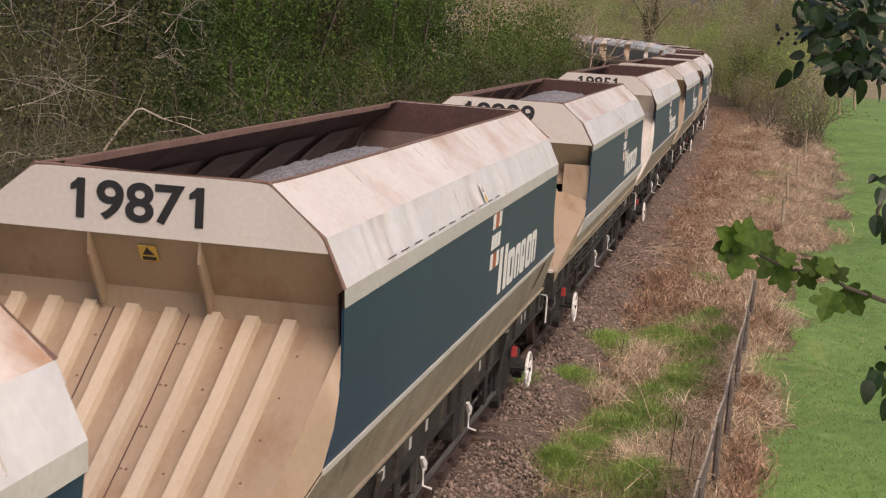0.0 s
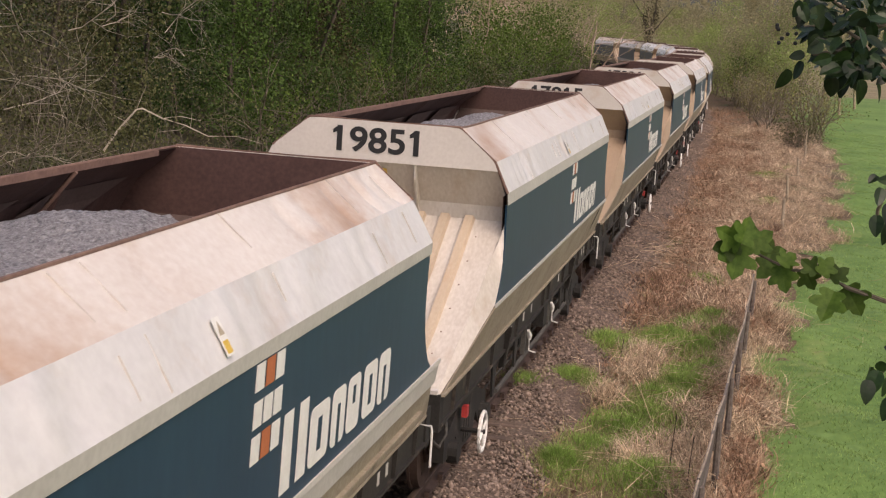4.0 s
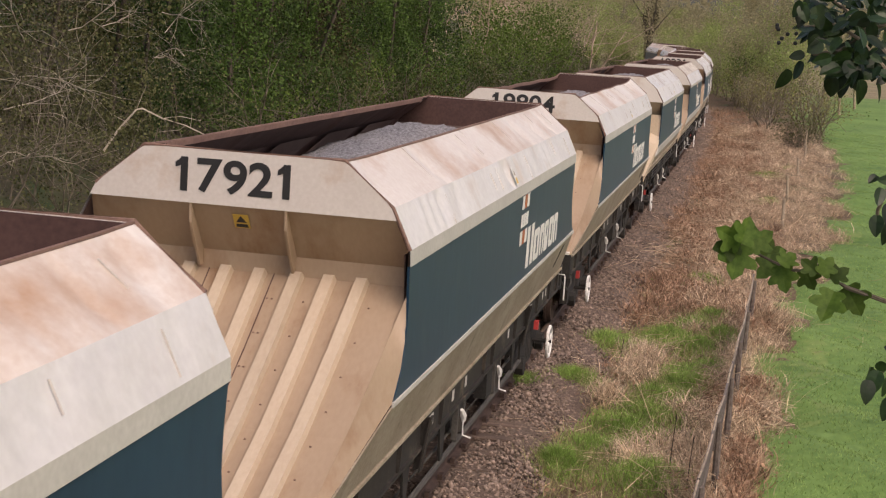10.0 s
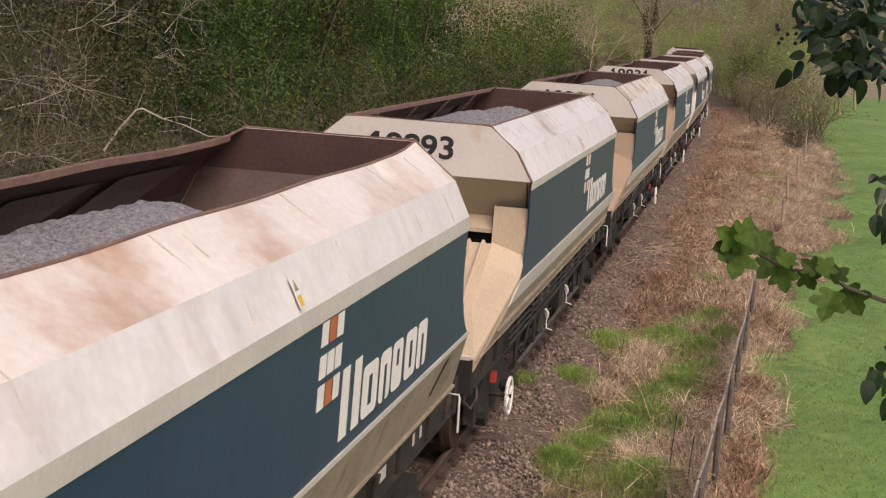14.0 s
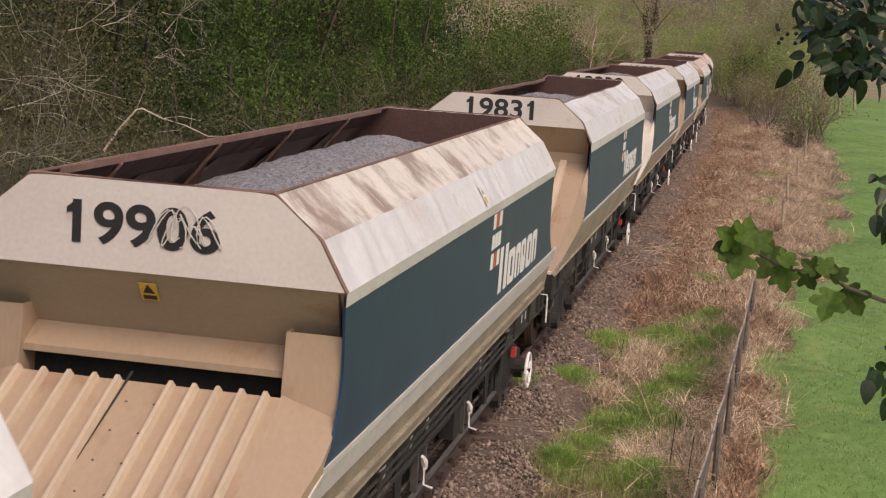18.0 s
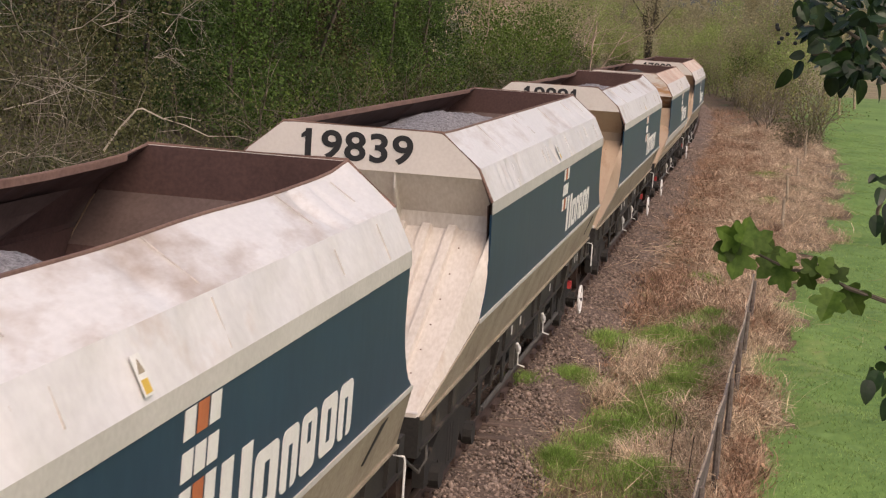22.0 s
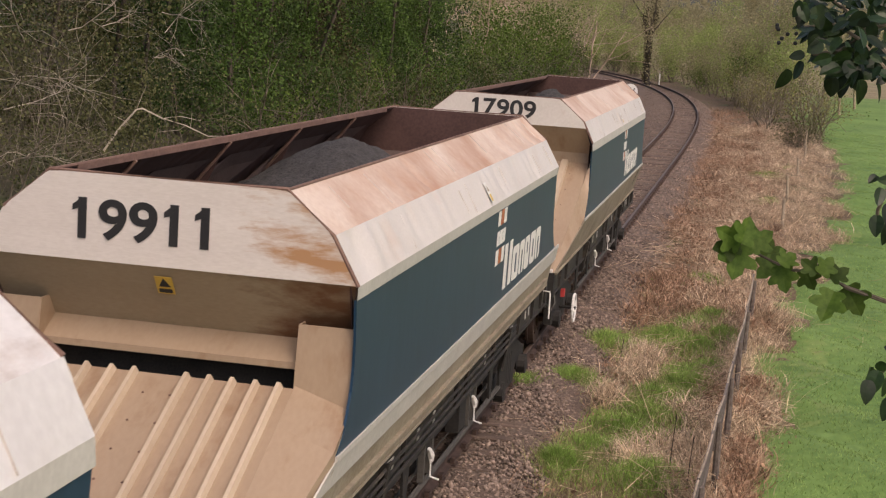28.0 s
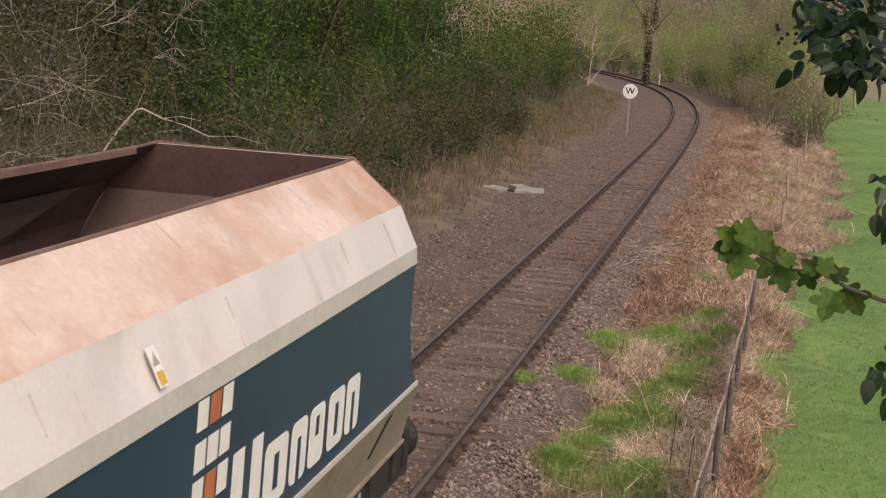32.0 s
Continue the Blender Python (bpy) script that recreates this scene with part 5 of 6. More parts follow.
def leafy_mass(name, s, u, height, radius, count, mat, size, label, group):
    """A shrub: several stems with an uneven crown."""
    x, y, _ = at(s, u)
    x, y = float(x), float(y)
    z0 = float(ground_z(x, y)[0])
    t = tagged(empty(name, pose(x, y, z0)), label, "shrub", group)
    ends = []
    for _ in range(7):
        segs = []
        a = rng.uniform(0, math.tau)
        ends += grow(segs, np.array([0.3 * math.cos(a), 0.3 * math.sin(a), 0]), unit(np.array([math.cos(a) * 0.45, math.sin(a) * 0.45, 1.0])), height * rng.uniform(0.6, 1.0), 0.035, 2, 0.4, 0.05, 3, 3)
        sticks("stem", segs, TWIG, t)
    e = np.array(ends)
    e = e * np.array([radius / max(0.3, np.abs(e[:, :2]).max()), radius / max(0.3, np.abs(e[:, :2]).max()), 1])
    c = e[rng.integers(0, len(e), count)] + rng.normal(size=(count, 3)) * np.array([0.4, 0.4, 0.3]) * radius * 0.6
    c[:, 2] = np.abs(c[:, 2])
    leaves("crown", c, size, mat, t)
    return t


def pale_branches(s, u, z, count, reach):
    """Long pale dead branches that reach out of the thicket over the bank."""
    x, y, _ = at(s, u)
    x, y = float(x), float(y)
    t = tagged(empty("dead_branch", pose(x, y, z)), "long pale dead branch reaching out of the thicket", "branch", "dead branches")
    for _ in range(count):
        segs = []
        a = rng.uniform(-1.2, 0.9)
        grow(segs, rng.normal(size=3) * 0.3, unit(np.array([math.cos(a), math.sin(a), rng.uniform(0.0, 0.6)])), reach * rng.uniform(0.5, 0.95), 0.011, 2, 0.5, -0.04, 3, 6)
        sticks("limb", segs, PALE_WOOD, t)


def build_growth():
    # dense ivy along the left bank: dark and light columns
    kinds = (IVY_BROWN, MOSSY, IVY_DARK, IVY, IVY_LIGHT, IVY_LIGHT, IVY, IVY_BROWN, IVY_LIGHT, IVY_BROWN, IVY_BROWN, IVY_DARK, IVY_LIGHT, IVY_LIGHT, IVY, IVY_LIGHT, IVY_BROWN, IVY_DARK, IVY)
    names = {IVY_BROWN: "trunk wrapped in withered brown creeper", MOSSY: "mossy trunk with olive creeper", IVY_DARK: "ivy-clad tree with very dark leaves", IVY_LIGHT: "ivy-clad tree with bright green leaves"}
    for k, s in enumerate(np.arange(31.5, 68, 2.0)):
        mat = kinds[k]
        ivy_tree(float(s) + rng.uniform(-0.3, 0.3), -9.4 - 1.6 * rng.random() - (0.8 if mat is IVY_BROWN else 0.0), rng.uniform(7, 11), rng.uniform(0.75, 1.25), 10500 if mat is not IVY_BROWN else 7000, mat, names.get(mat, "ivy-clad tree with dense dark green leaves"))
    for k, s in enumerate(np.arange(23, 90, 3.4)):
        ivy_tree(float(s), -13.6 - 1.8 * rng.random(), rng.uniform(9, 12), rng.uniform(1.9, 2.7), 6800, (IVY, IVY_BROWN, IVY_DARK, IVY)[k % 4], "tall ivy-grown tree on the bank")
    # brown thicket and dead branches at the near end of the bank
    for s, u, h in ((22.5, -8.0, 4.6), (24.2, -9.4, 5.2), (25.2, -7.4, 4.0), (26.6, -8.9, 5.0), (28.0, -7.9, 4.4), (29.3, -9.6, 5.0), (30.4, -8.1, 3.8), (32.0, -8.9, 4.2), (21.0, -9.4, 6.0)):
        bare_tree(s, u, h * 0.5, 0.72, 4, 3000, THORN_LEAF, 0.05, 0.022, "thorn_bush", "brown hawthorn thicket with opening buds", 5, group="thorn bushes", wood=TWIG)
    for s, u, z, n, r in ((22.5, -7.2, 3.4, 3, 1.6), (23.5, -7.4, 2.5, 3, 1.5), (24.5, -7.3, 4.0, 3, 1.7), (25.5, -7.3, 3.0, 2, 1.4), (26.5, -7.4, 4.4, 3, 1.6), (28.0, -7.4, 3.8, 2, 1.3), (30.0, -7.4, 4.3, 2, 1.4), (62.0, -9.2, 4.2, 2, 2.6), (70.0, -8.6, 2.6, 3, 2.4)):
        pale_branches(s, u, z, n, r)
    # a pale broken branch that sticks out over the wagons
    x, y, _ = at(27.0, -7.05)
    bb = tagged(empty("broken_branch", pose(float(x), float(y), 2.62)), "pale broken branch bent over at the thicket's edge", "branch")
    for name, pts, r in (("limb", [(-0.55, 0.0, -0.45), (-0.30, 0.1, -0.02), (0.0, 0.15, 0.35), (0.10, 0.2, 0.38)], [0.022, 0.020, 0.018, 0.016]),
                         ("limb", [(0.08, 0.2, 0.385), (0.45, 0.3, 0.22), (0.85, 0.4, 0.12), (1.25, 0.5, -0.05), (1.75, 0.6, -0.02), (2.2, 0.7, -0.12)], [0.017, 0.016, 0.013, 0.010, 0.007, 0.004]),
                         ("branchlet", [(0.45, 0.3, 0.22), (0.75, 0.35, 0.28), (1.1, 0.5, 0.22)], [0.010, 0.008, 0.004]), ("branchlet", [(0.85, 0.4, 0.12), (0.7, 0.5, 0.02), (0.3, 0.5, -0.05)], [0.009, 0.007, 0.004]),
                         ("branchlet", [(-0.32, 0.1, -0.04), (-0.15, 0.15, 0.10), (-0.45, 0.2, 0.22)], [0.010, 0.008, 0.004]), ("branchlet", [(0.0, 0.15, 0.34), (0.12, 0.1, 0.62), (0.2, 0.1, 0.8)], [0.008, 0.006, 0.003]), ("branchlet", [(0.95, 0.4, 0.10), (1.0, 0.3, 0.38)], [0.007, 0.003])):
        part(name, tube(bmesh.new(), pts, r, 6), PALE_WOOD, bb)
    # shrubs and saplings at the foot of the bank
    for k, s in enumerate(np.arange(36, 122, 2.9)):
        leafy_mass("bank_shrub", float(s), -7.3 - 1.4 * rng.random(), rng.uniform(1.3, 2.4), rng.uniform(0.9, 1.4), 1100, (IVY, FRESH, IVY, MOSSY)[k % 4], 0.08, ("ivy-grown shrub", "fresh green shrub in first leaf", "dark bramble shrub", "olive-brown budding shrub")[k % 4] + " at the foot of the bank", "bank shrubs")
    for k, s in enumerate(np.arange(37, 68, 1.9)):
        leafy_mass("low_bramble", float(s), -5.9 - 0.9 * rng.random(), rng.uniform(0.7, 1.3), rng.uniform(0.8, 1.2), 1000, (IVY_DARK, MOSSY, IVY_BROWN)[k % 3], 0.07, ("dark bramble bush", "olive bramble bush", "withered brown bramble bush")[k % 3] + " at the edge of the ballast", "low brambles")
    for k, s in enumerate(np.arange(70, 150, 3.0)):
        bare_tree(float(s), -8.8 - 3.5 * rng.random(), rng.uniform(3.4, 5.4), 0.45, 4, 260, (OLIVE, MOSSY)[k % 2], 0.06, 0.05, wood=PINK_TWIG)
    for s, u in ((70, -9.2), (75, -8.6), (80, -8.2), (85, -8.4), (90, -8.0), (96, -8.6)):
        leafy_mass("fresh_shrub", float(s), u, rng.uniform(2.6, 3.6), 1.9, 2600, FRESH, 0.10, "tall shrub in bright green first leaf on the bank", "fresh green shrubs")
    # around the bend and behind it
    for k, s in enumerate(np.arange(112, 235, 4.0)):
        bare_tree(float(s), 4.6 + 4 * rng.random(), rng.uniform(2.6, 4.4), 0.42, 4, 3600, (HAZED_FRESH, HAZED_OLIVE, HAZED_FRESH)[k % 3], 0.105, 0.07, label="slender tree hazed with opening leaves", wood=PALE_TWIG)
        leafy_mass("woodland_shrub", float(s) + 1.5, 3.9 + 3 * rng.random(), rng.uniform(1.6, 3.0), rng.uniform(1.2, 2.0), 2400, (HAZED_OLIVE, HAZED_FRESH, FRESH)[k % 3], 0.095, "hazel shrub in first leaf by the bend", "woodland shrubs")
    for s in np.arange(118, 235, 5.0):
        bare_tree(float(s), 10 + 7 * rng.random(), rng.uniform(5.0, 6.5), 0.42, 4, 7500, HAZED_OLIVE, 0.12, 0.12, label="tall woodland tree with opening buds", wood=PALE_TWIG)
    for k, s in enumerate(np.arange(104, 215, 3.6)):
        bare_tree(float(s), -6.5 - 7 * rng.random(), rng.uniform(4.0, 5.8), 0.42, 4, 2000 if k % 3 else 2800, HAZED_OLIVE if k % 3 else HAZED_FRESH, 0.09, 0.08, label="woodland tree inside the bend", wood=PINK_TWIG)
    # a dark forked trunk beyond the bend, wound with creeper
    z0 = float(ground_z(-11.5, 150.0)[0])
    t = tagged(empty("forked_tree", pose(-11.5, 150.0, z0)), "dark forked tree with creeper on its trunk beyond the bend", "tree")
    part("trunk", tube(bmesh.new(), [(0, 0, -0.1), (0.02, 0, 0.5), (-0.10, 0, 2.2), (-0.05, 0, 4.4), (-0.2, 0, 5.2)], [0.42, 0.30, 0.27, 0.25, 0.24], 9), DARK_BARK, t)
    for way, r in (([(-0.2, 0, 5.0), (-0.9, 0.2, 6.6), (-2.2, 0.3, 8.4)], [0.15, 0.09, 0.05]), ([(-0.1, 0, 5.0), (0.3, 0.2, 7.0), (0.4, 0.4, 9.5)], [0.16, 0.11, 0.07]), ([(-0.05, 0, 4.6), (0.9, -0.2, 6.0), (2.0, -0.2, 7.4)], [0.09, 0.06, 0.03])):
        part("limb", tube(bmesh.new(), way, r, 7), BARK, t)
    n = 1300
    a, z = rng.uniform(0, math.tau, n), 8.5 * rng.random(n) ** 0.8
    r = (0.26 + 0.14 * rng.random(n)) * (1 + 0.25 * z * (z > 4.5) * rng.random(n))
    leaves("creeper", np.stack([r * np.cos(a) - 0.1, r * np.sin(a), z + 0.2], 1), 0.16, IVY_BROWN, t)
    # right-hand thicket by the fence
    for s in np.arange(86, 128, 2.2):
        bare_tree(float(s), 3.6 + 4.2 * rng.random(), rng.uniform(1.4, 2.6), 0.45, 4, 420, OLIVE if int(s) % 3 else FRESH, 0.08, 0.05, "thicket_bush", "brown leafless thicket bush", 4, group="thicket bushes")
    bare_tree(79.5, 5.9, 0.95, 0.55, 4, 2200, MOSSY, 0.06, 0.026, "field_bush", "brown twiggy bush beside the fence line", 26, group="", wood=TWIG)
    # far woods that close the view, beyond the field and the bend
    far = []
    for a in np.linspace(-160, 120, 60):
        d = rng.uniform(225, 300)
        far.append((d * math.sin(radians(a)), d * math.cos(radians(a)) + 60))
    V, F = [], []
    for x, y in far:
        z0 = float(ground_z(x, y)[0])
        n = 500
        c = rng.normal(size=(n, 3)) * np.array([5.0, 5.0, 4.2]) + np.array([x, y, z0 + 6])
        V.append(c)
    ob = leaves("far_woods", np.concatenate(V), 1.3, HAZED_OLIVE)
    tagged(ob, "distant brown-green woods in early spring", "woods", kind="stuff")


def build_verge():
    def spots(n, s0, s1, u0, u1, power=1.6):
        s = s0 + (s1 - s0) * rng.random(n) ** power
        u = rng.uniform(u0, u1, n)
        x, y, _ = at(s, u)
        return np.stack([x, y, ground_z(x, y)], 1), s, u

    def clumped(n, s0, s1, u0, u1, clumps, width, power=1.5):
        c, s, u = spots(clumps, s0, s1, u0, u1, power)
        p = c[rng.integers(0, clumps, n)] + rng.normal(size=(n, 3)) * np.array([width, width, 0])
        p[:, 2] = ground_z(p[:, 0], p[:, 1]) - 0.02
        return p

    def green_patch(s, u):
        return (s < 32) & (u < 3.5 + 0.3 * np.sin(s * 1.3))

    def in_field(s, u):
        return u > np.interp(s, (15, 26, 48, 70), (4.2, 4.3, 6.3, 7.4)) + 0.35 * np.sin(s * 0.9) + 0.2 * np.sin(s * 2.3)

    def thin(p, share):
        """Leaves out most of what would hide the green patch near the track and the field."""
        s, u = track_uv(p[:, 0], p[:, 1])
        return p[(~green_patch(s, u) | (rng.random(len(p)) < share)) & ~(in_field(s, u) & (rng.random(len(p)) < 0.996))]

    def tussocks(spots_xy, blades_each, wide, high=0.10):
        out = []
        for x, y in spots_xy:
            n = int(blades_each * rng.uniform(0.6, 1.3))
            r = wide * rng.uniform(0.7, 1.4)
            q = rng.normal(size=(n, 2)) * r * np.array([0.8, 1.3]) * 0.6
            h = high * np.exp(-(q ** 2).sum(1) / r ** 2)
            px, py = x + q[:, 0], y + q[:, 1]
            out.append(np.stack([px, py, ground_z(px, py) + h - 0.02], 1))
        return np.concatenate(out)

    tagged(blades("dead_grass", thin(clumped(22000, 15, 95, 2.8, 7.4, 300, 0.28), 0.2), 0.46, 0.0065, STRAW, lean=1.0, flat=0.55), "tangled straw-coloured dead grass on the verge", "dead grass", kind="stuff")
    tagged(blades("dead_bracken", thin(clumped(15000, 22, 115, 1.6, 4.6, 240, 0.34), 0.10), 0.42, 0.008, BRACKEN, lean=1.0, flat=0.5), "reddish-brown dead bracken and bramble stems", "bracken", kind="stuff")
    # green tussocks near the track, some more further on
    spots_xy = [(-2.3, 26.5), (-1.0, 29.0), (-0.85, 26.9), (-0.6, 25.5), (-0.95, 23.9), (-2.55, 23.4), (-3.2, 22.7), (-1.3, 21.8), (-1.8, 19.7), (-2.1, 18.8), (-1.1, 18.7), (-1.5, 21.0), (-0.9, 24.8), (-1.4, 27.6), (-0.5, 28.0), (-1.2, 22.9), (-0.7, 30.2),
                (-1.1, 34.6), (0.8, 66.4), (0.2, 62.0), (-0.6, 44.0), (0.3, 52.0)]
    tagged(blades("verge_dry_grass", tussocks(spots_xy, 1200, 0.55), 0.24, 0.005, DRY_GRASS, lean=1.0, flat=0.35), "yellowing grass among the green tussocks", "grass", kind="stuff")
    tagged(blades("verge_grass", tussocks(spots_xy, 2100, 0.41, 0.16), 0.20, 0.0055, GRASS, lean=1.0, flat=0.3), "green grass tussocks on the verge", "grass", kind="stuff")
    tagged(blades("low_grass", clumped(9000, 15, 33, 1.7, 3.8, 60, 0.30, 1.2), 0.14, 0.006, DRY_GRASS, lean=1.0, flat=0.3), "low olive grass and weeds on the verge", "grass", kind="stuff")
    tagged(blades("cess_grass", clumped(700, 15, 40, 1.45, 2.0, 9, 0.10), 0.10, 0.005, GRASS, lean=0.9), "small grass tufts in the ballast", "grass", kind="stuff")
    # straw bent over between the tussocks and along the fence
    straw_xy = [(-1.55, 25.1), (-0.8, 22.3), (-1.05, 20.5), (-0.7, 20.2), (-1.7, 26.0), (-1.3, 19.4), (-0.5, 19.0), (-1.9, 22.6), (-0.9, 28.2), (-1.6, 24.4)] + [(-0.1 + rng.uniform(-0.2, 0.35), yy) for yy in np.arange(15.5, 30, 0.7)]
    tagged(blades("bent_straw", tussocks(straw_xy[:10], 420, 0.45, 0.14), 0.42, 0.005, STRAW, lean=1.0, flat=0.6), "pale straw bent over among the green grass", "dead grass", kind="stuff")
    tagged(blades("fence_straw", tussocks(straw_xy[10:], 420, 0.36), 0.42, 0.005, STRAW, lean=1.0, flat=0.5), "pale straw leaning on the fence", "dead grass", kind="stuff")
    brown_xy = [(0.02 + 0.12 * math.sin(k * 2.1), 17.2 + 0.42 * k) for k in range(8)] + [(0.0, 22.5), (0.1, 24.0)]
    tagged(blades("fence_bracken", tussocks(brown_xy, 190, 0.28, 0.2), 0.34, 0.008, BRACKEN, lean=1.0, flat=0.3), "dark brown bracken heaped against the fence", "bracken", kind="stuff")
    c = tussocks(brown_xy, 160, 0.3, 0.25)
    c[:, 2] += 0.12 * rng.random(len(c))
    tagged(leaves("withered_leaves", c, 0.05, BRACKEN, droop=0.2), "withered brown leaves caught in the bracken", "leaf litter", kind="stuff")
    for name, mat, lab, n, u0, u1 in (("straw_tufts", STRAW, "tufts of pale dead grass falling over", 190, 2.9, 7.2), ("bracken_tufts", BRACKEN, "tufts of red-brown dead bracken", 120, 1.7, 4.4)):
        q, s, u = spots(n, 29, 95, u0, u1, 1.4)
        q = q[~in_field(s, u + 0.3)]
        tagged(blades(name, tussocks(q[:, :2], 150, 0.55, 0.16), 0.46, 0.007, mat, lean=1.0, flat=0.55), lab, "dead grass", kind="stuff")
    c = clumped(9000, 15, 60, 1.6, 4.4, 130, 0.30, 1.5)
    c[:, 2] += 0.02 + 0.10 * rng.random(len(c)) ** 2
    tagged(leaves("fallen_leaves", c, 0.055, BRACKEN, droop=0), "brown fallen leaves on the verge", "leaf litter", kind="stuff")
    p, s, u = spots(150000, 15, 95, 4.2, 12.0, 2.0)
    p[:, 2] += 0.06
    tagged(blades("field_grass", p[in_field(s, u)], 0.07, 0.006, TURF_BLADE, lean=1.0, flat=0.4), "short green meadow grass", "grass", kind="stuff")
    tagged(blades("bank_grass", clumped(15000, 30, 125, -7.4, -4.6, 420, 0.5, 1.2), 0.46, 0.009, BANK_STALK, lean=0.95), "dull dead grass at the foot of the bank", "dead grass", kind="stuff")
    tagged(blades("bank_bracken", clumped(8000, 30, 125, -7.0, -4.0, 300, 0.5, 1.2), 0.34, 0.009, BANK_STALK, lean=1.0, flat=0.3), "brown dead bracken at the foot of the bank", "bracken", kind="stuff")
    # the verge and field beside and behind the viewpoint
    p, s, u = spots(9000, -12, 15, 1.8, 4.6, 1.0)
    tagged(blades("near_dead_grass", p, 0.4, 0.006, STRAW, lean=1.0, flat=0.4), "dead grass on the near verge", "dead grass", kind="stuff")
    p, s, u = spots(9000, -12, 15, 4.6, 10, 1.0)
    tagged(blades("near_grass", p, 0.08, 0.006, TURF_BLADE, lean=1.0, flat=0.3), "short grass of the near field", "grass", kind="stuff")
    # flattened tangle of dead stems
    n = 30000
    c = clumped(n, 15, 95, 1.9, 7.0, 520, 0.4)
    a = rng.uniform(0, math.tau, n)
    h = 0.34 * rng.random(n) ** 1.3
    half = rng.uniform(0.06, 0.22, n)
    tilt = rng.normal(0, 0.35, n)
    d = np.stack([np.cos(a), np.sin(a), tilt], 1) * half[:, None]
    c[:, 2] += h + 0.05
    rr = rng.uniform(0.0022, 0.0055, n)[:, None]
    rows = np.concatenate([c - d, c + d, rr, rr * 0.5], 1)
    s, u = track_uv(c[:, 0], c[:, 1])
    rows = rows[(~green_patch(s, u) | (rng.random(n) < 0.12)) & ~(in_field(s, u) & (rng.random(n) < 0.996))]
    n = len(rows)
    pick = rng.random(n) < 0.6
    tagged(sticks("straw_tangle", rows[pick], STRAW), "flattened tangle of pale dead stems", "dead grass", kind="stuff")
    tagged(sticks("bracken_tangle", rows[~pick], BRACKEN), "flattened tangle of reddish bracken stems", "bracken", kind="stuff")
    c = clumped(2600, 26, 125, -7.6, -4.2, 200, 0.5, 1.2)
    c[:, 2] += 0.25 * rng.random(2600)
    tagged(leaves("bank_bramble", c, 0.06, IVY_LIGHT), "low bramble leaves at the foot of the bank", "brambles", kind="stuff")
    segs = []
    for _ in range(330):
        c, s, u = spots(1, 18, 85, 2.7, 6.0)
        if in_field(s, u + 0.5)[0]:
            continue
        a = rng.uniform(0, math.tau)
        grow(segs, c[0], unit(np.array([math.cos(a), math.sin(a), 0.9])), rng.uniform(0.5, 1.3), 0.006, 1, 0.35, -0.18, 2, 4)
    tagged(sticks("bramble_stems", segs, STRAW), "arching pale bramble stems", "brambles", kind="stuff")


def build_fence():
    fence = tagged(empty("rail_fence"), "weathered grey board fence leaning and grown over with dead grass", "fence")
    ys = [12.6, 15.3, 18.0, 20.8, 23.6, 26.5, 29.6]
    xs = [-0.44, -0.38, -0.31, -0.25, -0.20, -0.15, -0.09]
    tops = []
    for x, y in zip(xs, ys):
        z0 = float(ground_z(x, y)[0])
        bm = bmesh.new()
        a, b = rng.uniform(-0.05, 0.05), rng.uniform(-0.04, 0.04)
        h = 1.0 + rng.uniform(-0.03, 0.03)
        tube(bm, [(x + 0.08, y, z0 - 0.1), (x + 0.08 + a * 0.5, y + b * 0.5, z0 + h * 0.5), (x + 0.08 + a, y + b, z0 + h - 0.08)], [0.045, 0.04, 0.035], 7)
        part("post", bm, OLD_WOOD, fence)
        tops.append((x + a, y + b, z0 + h + 0.06))
    for i in range(len(tops) - 1):
        # a thin weathered board on edge, bowed and twisted; a pale strip paints skylight on top
        p, q = Vector(tops[i]), Vector(tops[i + 1])
        high, turn, bow = rng.uniform(0.17, 0.22), rng.uniform(0.02, 0.06), rng.uniform(-0.015, 0.015)
        for name, mat, z0, z1, thick in (("rail", OLD_WOOD, -high, 0.0, 0.016), ("worn_edge", PALE_TWIG, 0.0, 0.005, 0.009), ("rail", OLD_WOOD, -high - 0.25, -0.25, 0.014)):
            bm = bmesh.new()
            rings = []
            for k in range(11):
                f = -0.03 + 1.06 * k / 10
                c = p.lerp(q, f) + Vector((0.05 + bow * math.sin(math.pi * f), 0, -0.04 - 0.05 * math.sin(math.pi * min(1, max(0, f))) + rng.normal() * 0.004))
                rings.append([bm.verts.new(c + Vector((e * thick + turn * z * (1 + f), 0, z))) for e, z in ((-1, z0), (1, z0), (1, z1), (-1, z1))])
            for a, b in zip(rings, rings[1:]):
                for k in range(4):
                    bm.faces.new((a[k], a[(k + 1) % 4], b[(k + 1) % 4], b[k]))
            bm.faces.new(rings[0][::-1]), bm.faces.new(rings[-1])
            bmesh.ops.recalc_face_normals(bm, faces=bm.faces)
            part(name, bm, mat, fence)
    for s, u in ((44.5, 4.75), (53.0, 5.0), (62.0, 5.5), (70.0, 5.9), (79.0, 6.2)):
        x, y, _ = at(s, u)
        x, y = float(x), float(y)
        z0 = float(ground_z(x, y)[0])
        t = tagged(empty("fence_post", pose(x, y, z0, rng.uniform(-5, 5), rng.uniform(-5, 5), 0)), "leaning grey wooden fence post in dead grass", "fence post", "old fence posts")
        part("post", tube(bmesh.new(), [(0, 0, -0.1), (0, 0, 0.9)], [0.055, 0.042], 7), PALE_TWIG, t)


